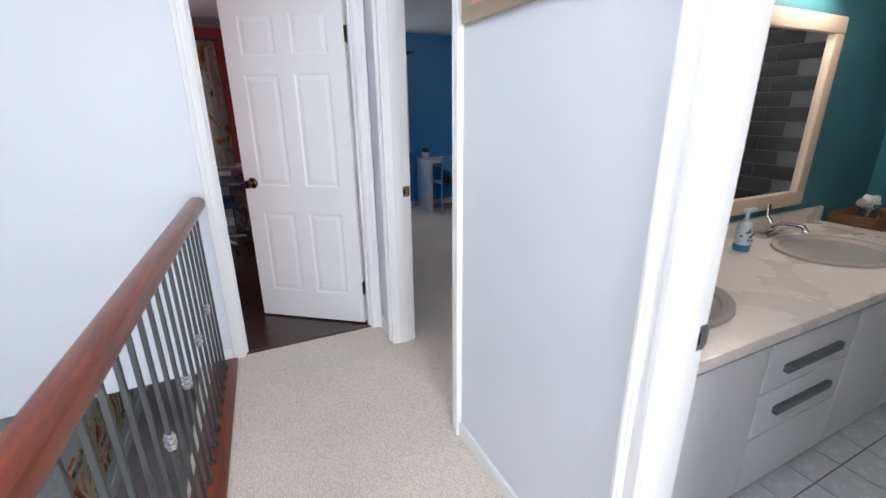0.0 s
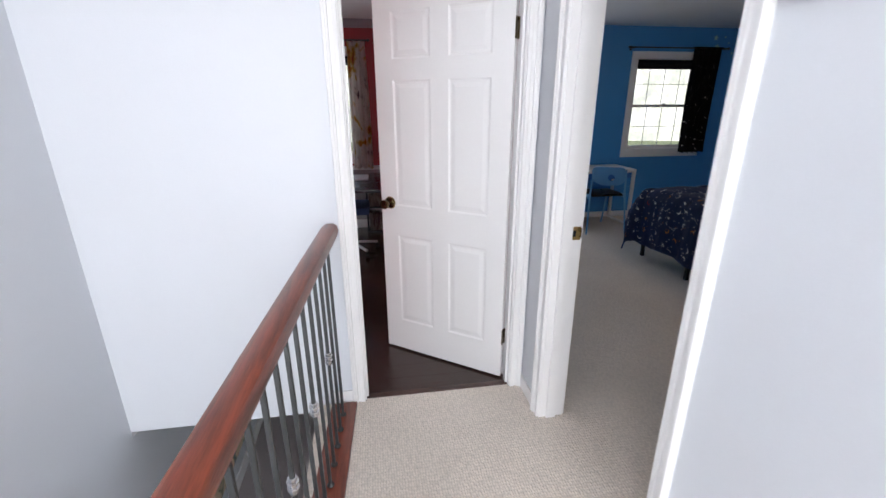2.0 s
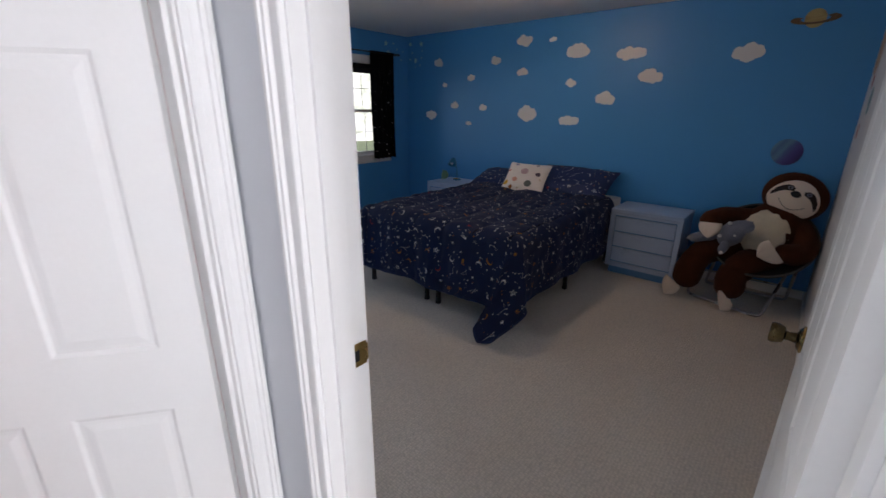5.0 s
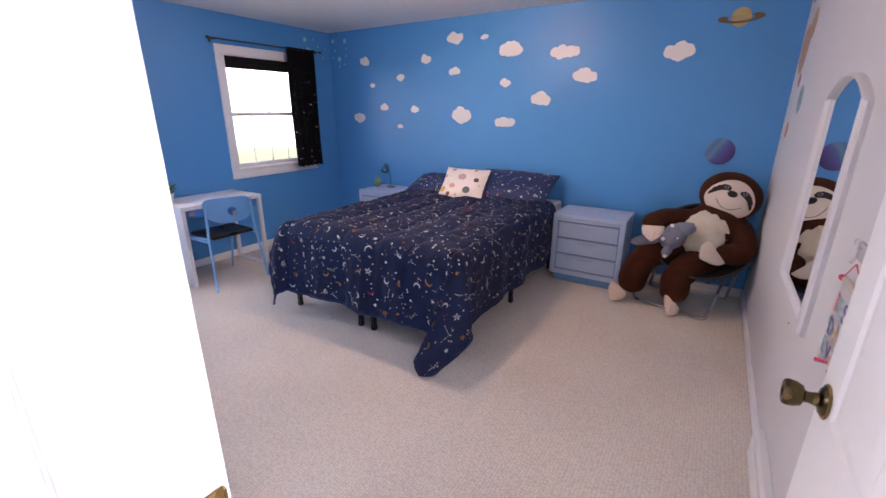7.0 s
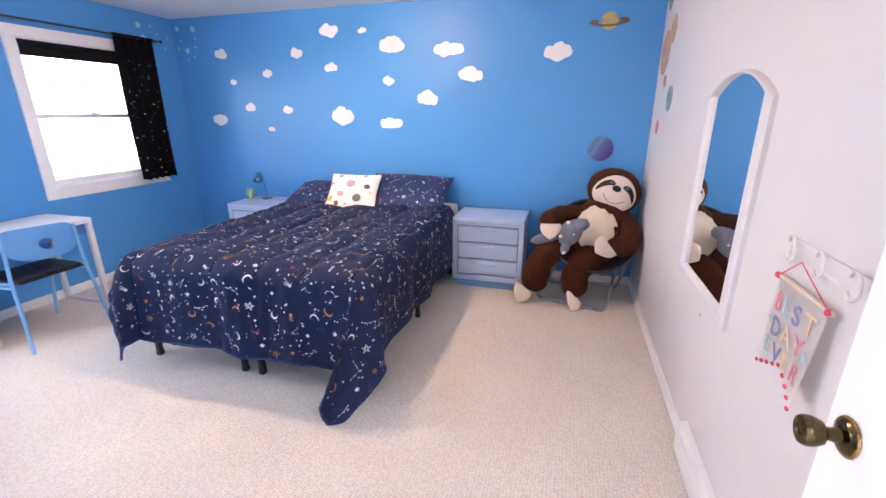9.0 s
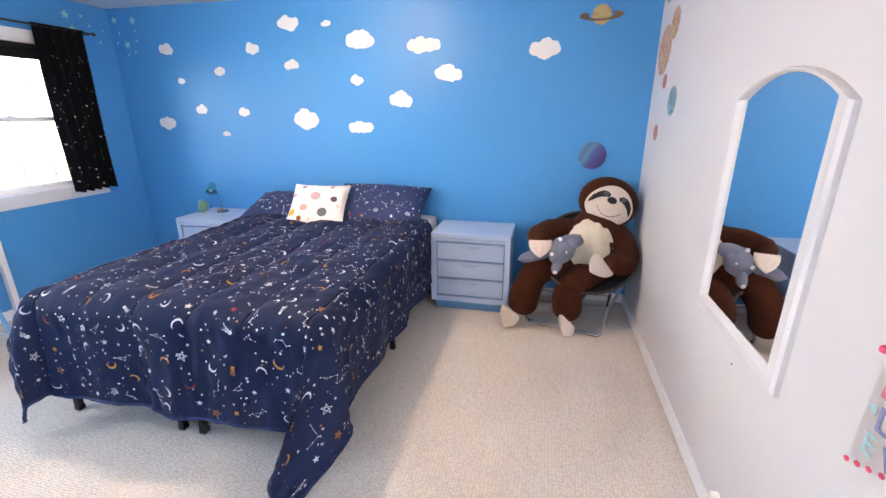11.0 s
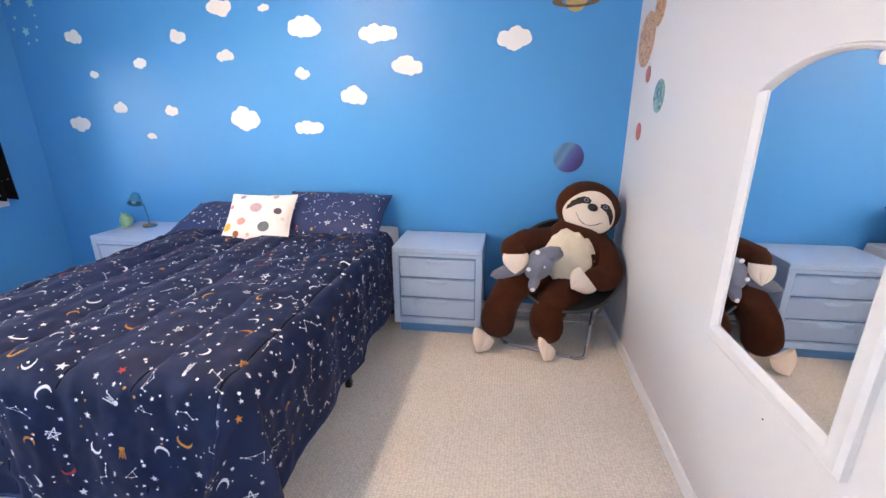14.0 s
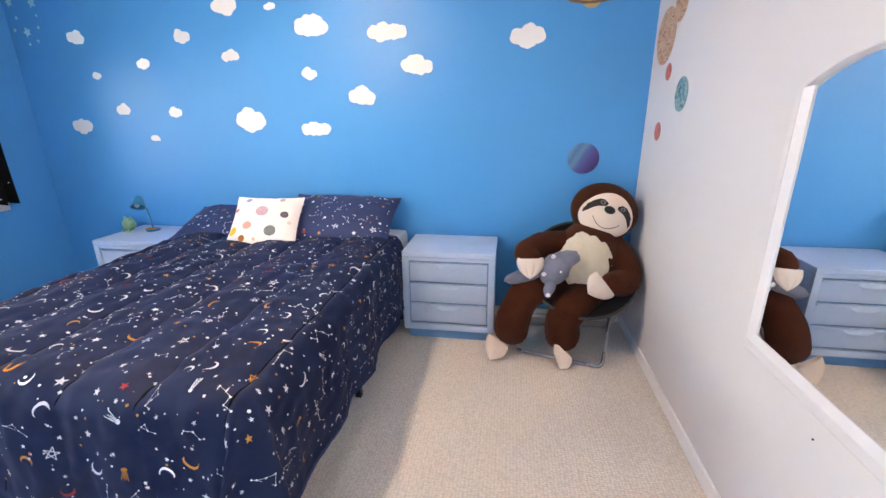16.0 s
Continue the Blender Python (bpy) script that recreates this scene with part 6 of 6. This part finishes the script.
part("back_plate", boxes((2.05, 3.1, 1.655, 1.679, 1.90, 2.02), bevel=0.005), CHROME, vl)
for x in (2.2, 2.575, 2.95):
    part("globe", blob(bmesh.new(), (x, 1.60, 1.945), (0.055, 0.055, 0.055), seg=18), glow("lamp_globe", (1.0, 0.90, 0.78), 6.0), vl, "lit white globe", True)
wt = thing("toilet", (3.62, 1.42, 0), "white toilet with its tank beside the vanity", "toilet")
part("tank", boxes((3.40, 3.86, 1.45, 1.665, 0.36, 0.70), bevel=0.02), POT, wt)
part("lid", boxes((3.385, 3.875, 1.435, 1.670, 0.70, 0.735), bevel=0.012), POT, wt)
part("bowl", lathe(bmesh.new(), [(0.12, 0), (0.13, 0.05), (0.11, 0.15), (0.17, 0.33), (0.19, 0.39), (0.17, 0.40)], (3.63, 1.25, 0.001), sides=28), POT, wt)
part("seat", blob(bmesh.new(), (3.63, 1.23, 0.41), (0.19, 0.22, 0.022), seg=24), POT, wt)
bsk = thing("wicker_basket", (3.60, 1.55, 0.735), "brown woven wicker tray on the toilet tank", "basket")
for k in range(5):
    z = 0.745 + 0.018 * k
    part("weave", tube(bmesh.new(), arc_path([(3.60, 1.455, z), (3.42, 1.455, z), (3.42, 1.65, z), (3.80, 1.65, z), (3.80, 1.455, z), (3.60, 1.455, z)], 0.03), 0.010, 6), WICKER, bsk)
part("bottom", boxes((3.42, 3.80, 1.455, 1.65, 0.736, 0.745)), WICKER, bsk, "", False)
bm = bmesh.new()
lathe(bm, [(0.05, 0), (0.052, 0.02), (0.045, 0.10), (0.03, 0.105)], (3.62, 1.55, 0.746), sides=20)
tb = solo("tissue_cup", bm, STEEL, "grey metal tissue holder in the basket", "tissue holder")
bm = bmesh.new()
for k in range(7):
    blob(bm, (3.62 + rng.uniform(-0.03, 0.03), 1.55 + rng.uniform(-0.03, 0.03), 0.87 + rng.uniform(-0.01, 0.03)), (0.03, 0.012, 0.03), (rng.uniform(-40, 40), rng.uniform(-40, 40), rng.uniform(0, 180)), 0, 10, 0.4, k)
solo("tissue", bm, CLOUDWHITE, "crumpled white tissue in its holder", "tissue")

# ---- red study ----
sd = thing("study_desk", (0.3, 5.5, 0), "black table desk with dark legs in the red room", "desk")
part("desktop", boxes((-0.02, 0.68, 5.02, 6.08, 0.715, 0.742), bevel=0.004), DESKBLACK, sd)
for x, y in ((0.02, 5.08), (0.02, 6.02), (0.64, 5.08), (0.64, 6.02)):
    part("leg", boxes((x - 0.022, x + 0.022, y - 0.022, y + 0.022, 0.0, 0.714), bevel=0.004), IRON, sd)
tablet = thing("laptop", (0.15, 5.7, 0.742), "closed silver laptop lying on the desk", "laptop")
part("case", boxes((0.06, 0.30, 5.56, 5.86, 0.743, 0.760), bevel=0.005), LIGHTGREY, tablet)
part("pad", boxes((0.08, 0.16, 5.30, 5.36, 0.743, 0.752), bevel=0.003), BLACK, tablet, "small black pad")
oc = thing("office_chair", (0.08, 5.45, 0), "dark blue office chair with a grey star base on castors", "chair")
part("seat", boxes((-0.12, 0.30, 5.26, 5.70, 0.44, 0.52), bevel=0.035), OFFICEBLUE, oc)
part("backrest", boxes((-0.18, -0.115, 5.28, 5.68, 0.52, 0.88), bevel=0.03), OFFICEBLUE, oc)
part("back_shell", boxes((-0.205, -0.182, 5.30, 5.66, 0.78, 0.90), bevel=0.01), LIGHTGREY, oc, "light grey back edge")
part("column", tube(bmesh.new(), [(0.09, 5.47, 0.09), (0.09, 5.47, 0.44)], 0.025), STEEL, oc)
for k in range(5):
    th = 2 * math.pi * k / 5 + 0.3
    ex, ey = 0.09 + 0.28 * math.cos(th), 5.47 + 0.28 * math.sin(th)
    part("base_arm", tube(bmesh.new(), [(0.09, 5.47, 0.11), (ex, ey, 0.075)], 0.018, 8, flat=0.7), LIGHTGREY, oc)
    part("castor", lathe(bmesh.new(), [(0.026, -0.02), (0.029, -0.012), (0.029, 0.012), (0.026, 0.02)], (ex, ey, 0.030), "x", 14), BLACK, oc)
bk_ = thing("low_bookcase", (0.6, 6.25, 0), "dark low bookcase with books behind the desk", "bookcase")
part("carcass", boxes((0.25, 1.10, 6.16, 6.39, 0.0, 0.02), (0.25, 1.10, 6.16, 6.39, 0.30, 0.32), (0.25, 1.10, 6.16, 6.39, 0.60, 0.62), (0.25, 0.27, 6.16, 6.39, 0.02, 0.60), (1.08, 1.10, 6.16, 6.39, 0.02, 0.60)), DESKBLACK, bk_, "", False)
for z in (0.021, 0.321):
    x = 0.28
    while x < 1.03:
        w, h = rng.uniform(0.018, 0.045), rng.uniform(0.17, 0.25)
        bb = boxes((x, x + w, 6.18, 6.33, z, z + h), bevel=0.002)
        ob = solo("book", bb, BOOKISH, "book standing on the low bookcase shelf", "book", "books on the low bookcase", smooth=False)
        x += w + 0.002

# ---- pieces of the floors ----
fl = setting("floor_study", boxes((-2.6, 1.122, 3.025, NY, -0.044, -0.006)), BLACK, "dark stained wooden plank floor", "floor")
plank = bmesh.new()
box(plank, 0, 1, 0, 1, 0, 1)
pm = bpy.data.meshes.new("plank")
plank.to_mesh(pm)
plank.free()
pm.materials.append(DARKWOOD)
y, row = 3.027, 0
while y < NY - 0.01:
    w = min(0.128, NY - y)
    x = -2.6 + (0.0 if row % 2 else -0.55) - 0.2 * (row % 3)
    while x < 1.122:
        L = 1.22
        a, b = max(x, -2.6), min(x + L, 1.120)
        if y < 3.11:
            a, b = max(a, 0.269), min(b, 1.045)
        if b - a > 0.02:
            ob = new("plank", pm)
            ob.parent = fl
            ob.matrix_basis = Matrix.Translation((a + 0.0008, y + 0.0008, -0.006)) @ Matrix.Diagonal((b - a - 0.0016, w - 0.0016, 0.006 + 0.0006 * rng.random(), 1))
        x += L
    y += w
    row += 1
ft = setting("floor_bath", boxes((1.122, 3.9, -1.28, 1.68, -0.08, -0.006)), GROUT, "white square tiled bathroom floor", "floor")
tb_ = bmesh.new()
box(tb_, 0, 1, 0, 1, 0, 1)
tm = bpy.data.meshes.new("tile")
tb_.to_mesh(tm)
tb_.free()
tm.materials.append(TILE)
for i in range(14):
    for j in range(12):
        x, y = 1.25 + 0.2 * i, 0.997 - 0.2 * j
        if x < 3.85 and y > -1.2:
            ob = new("tile", tm)
            ob.parent = ft
            ob.matrix_basis = Matrix.Translation((x, y, -0.006)) @ Matrix.Diagonal((0.194, 0.194, 0.006 + 0.0005 * rng.random(), 1))
for x in steps(1.25, 3.65, 12):
    ob = new("tile", tm)
    ob.parent = ft
    ob.matrix_basis = Matrix.Translation((x, 1.197, -0.006)) @ Matrix.Diagonal((0.194, 0.194, 0.006, 1))
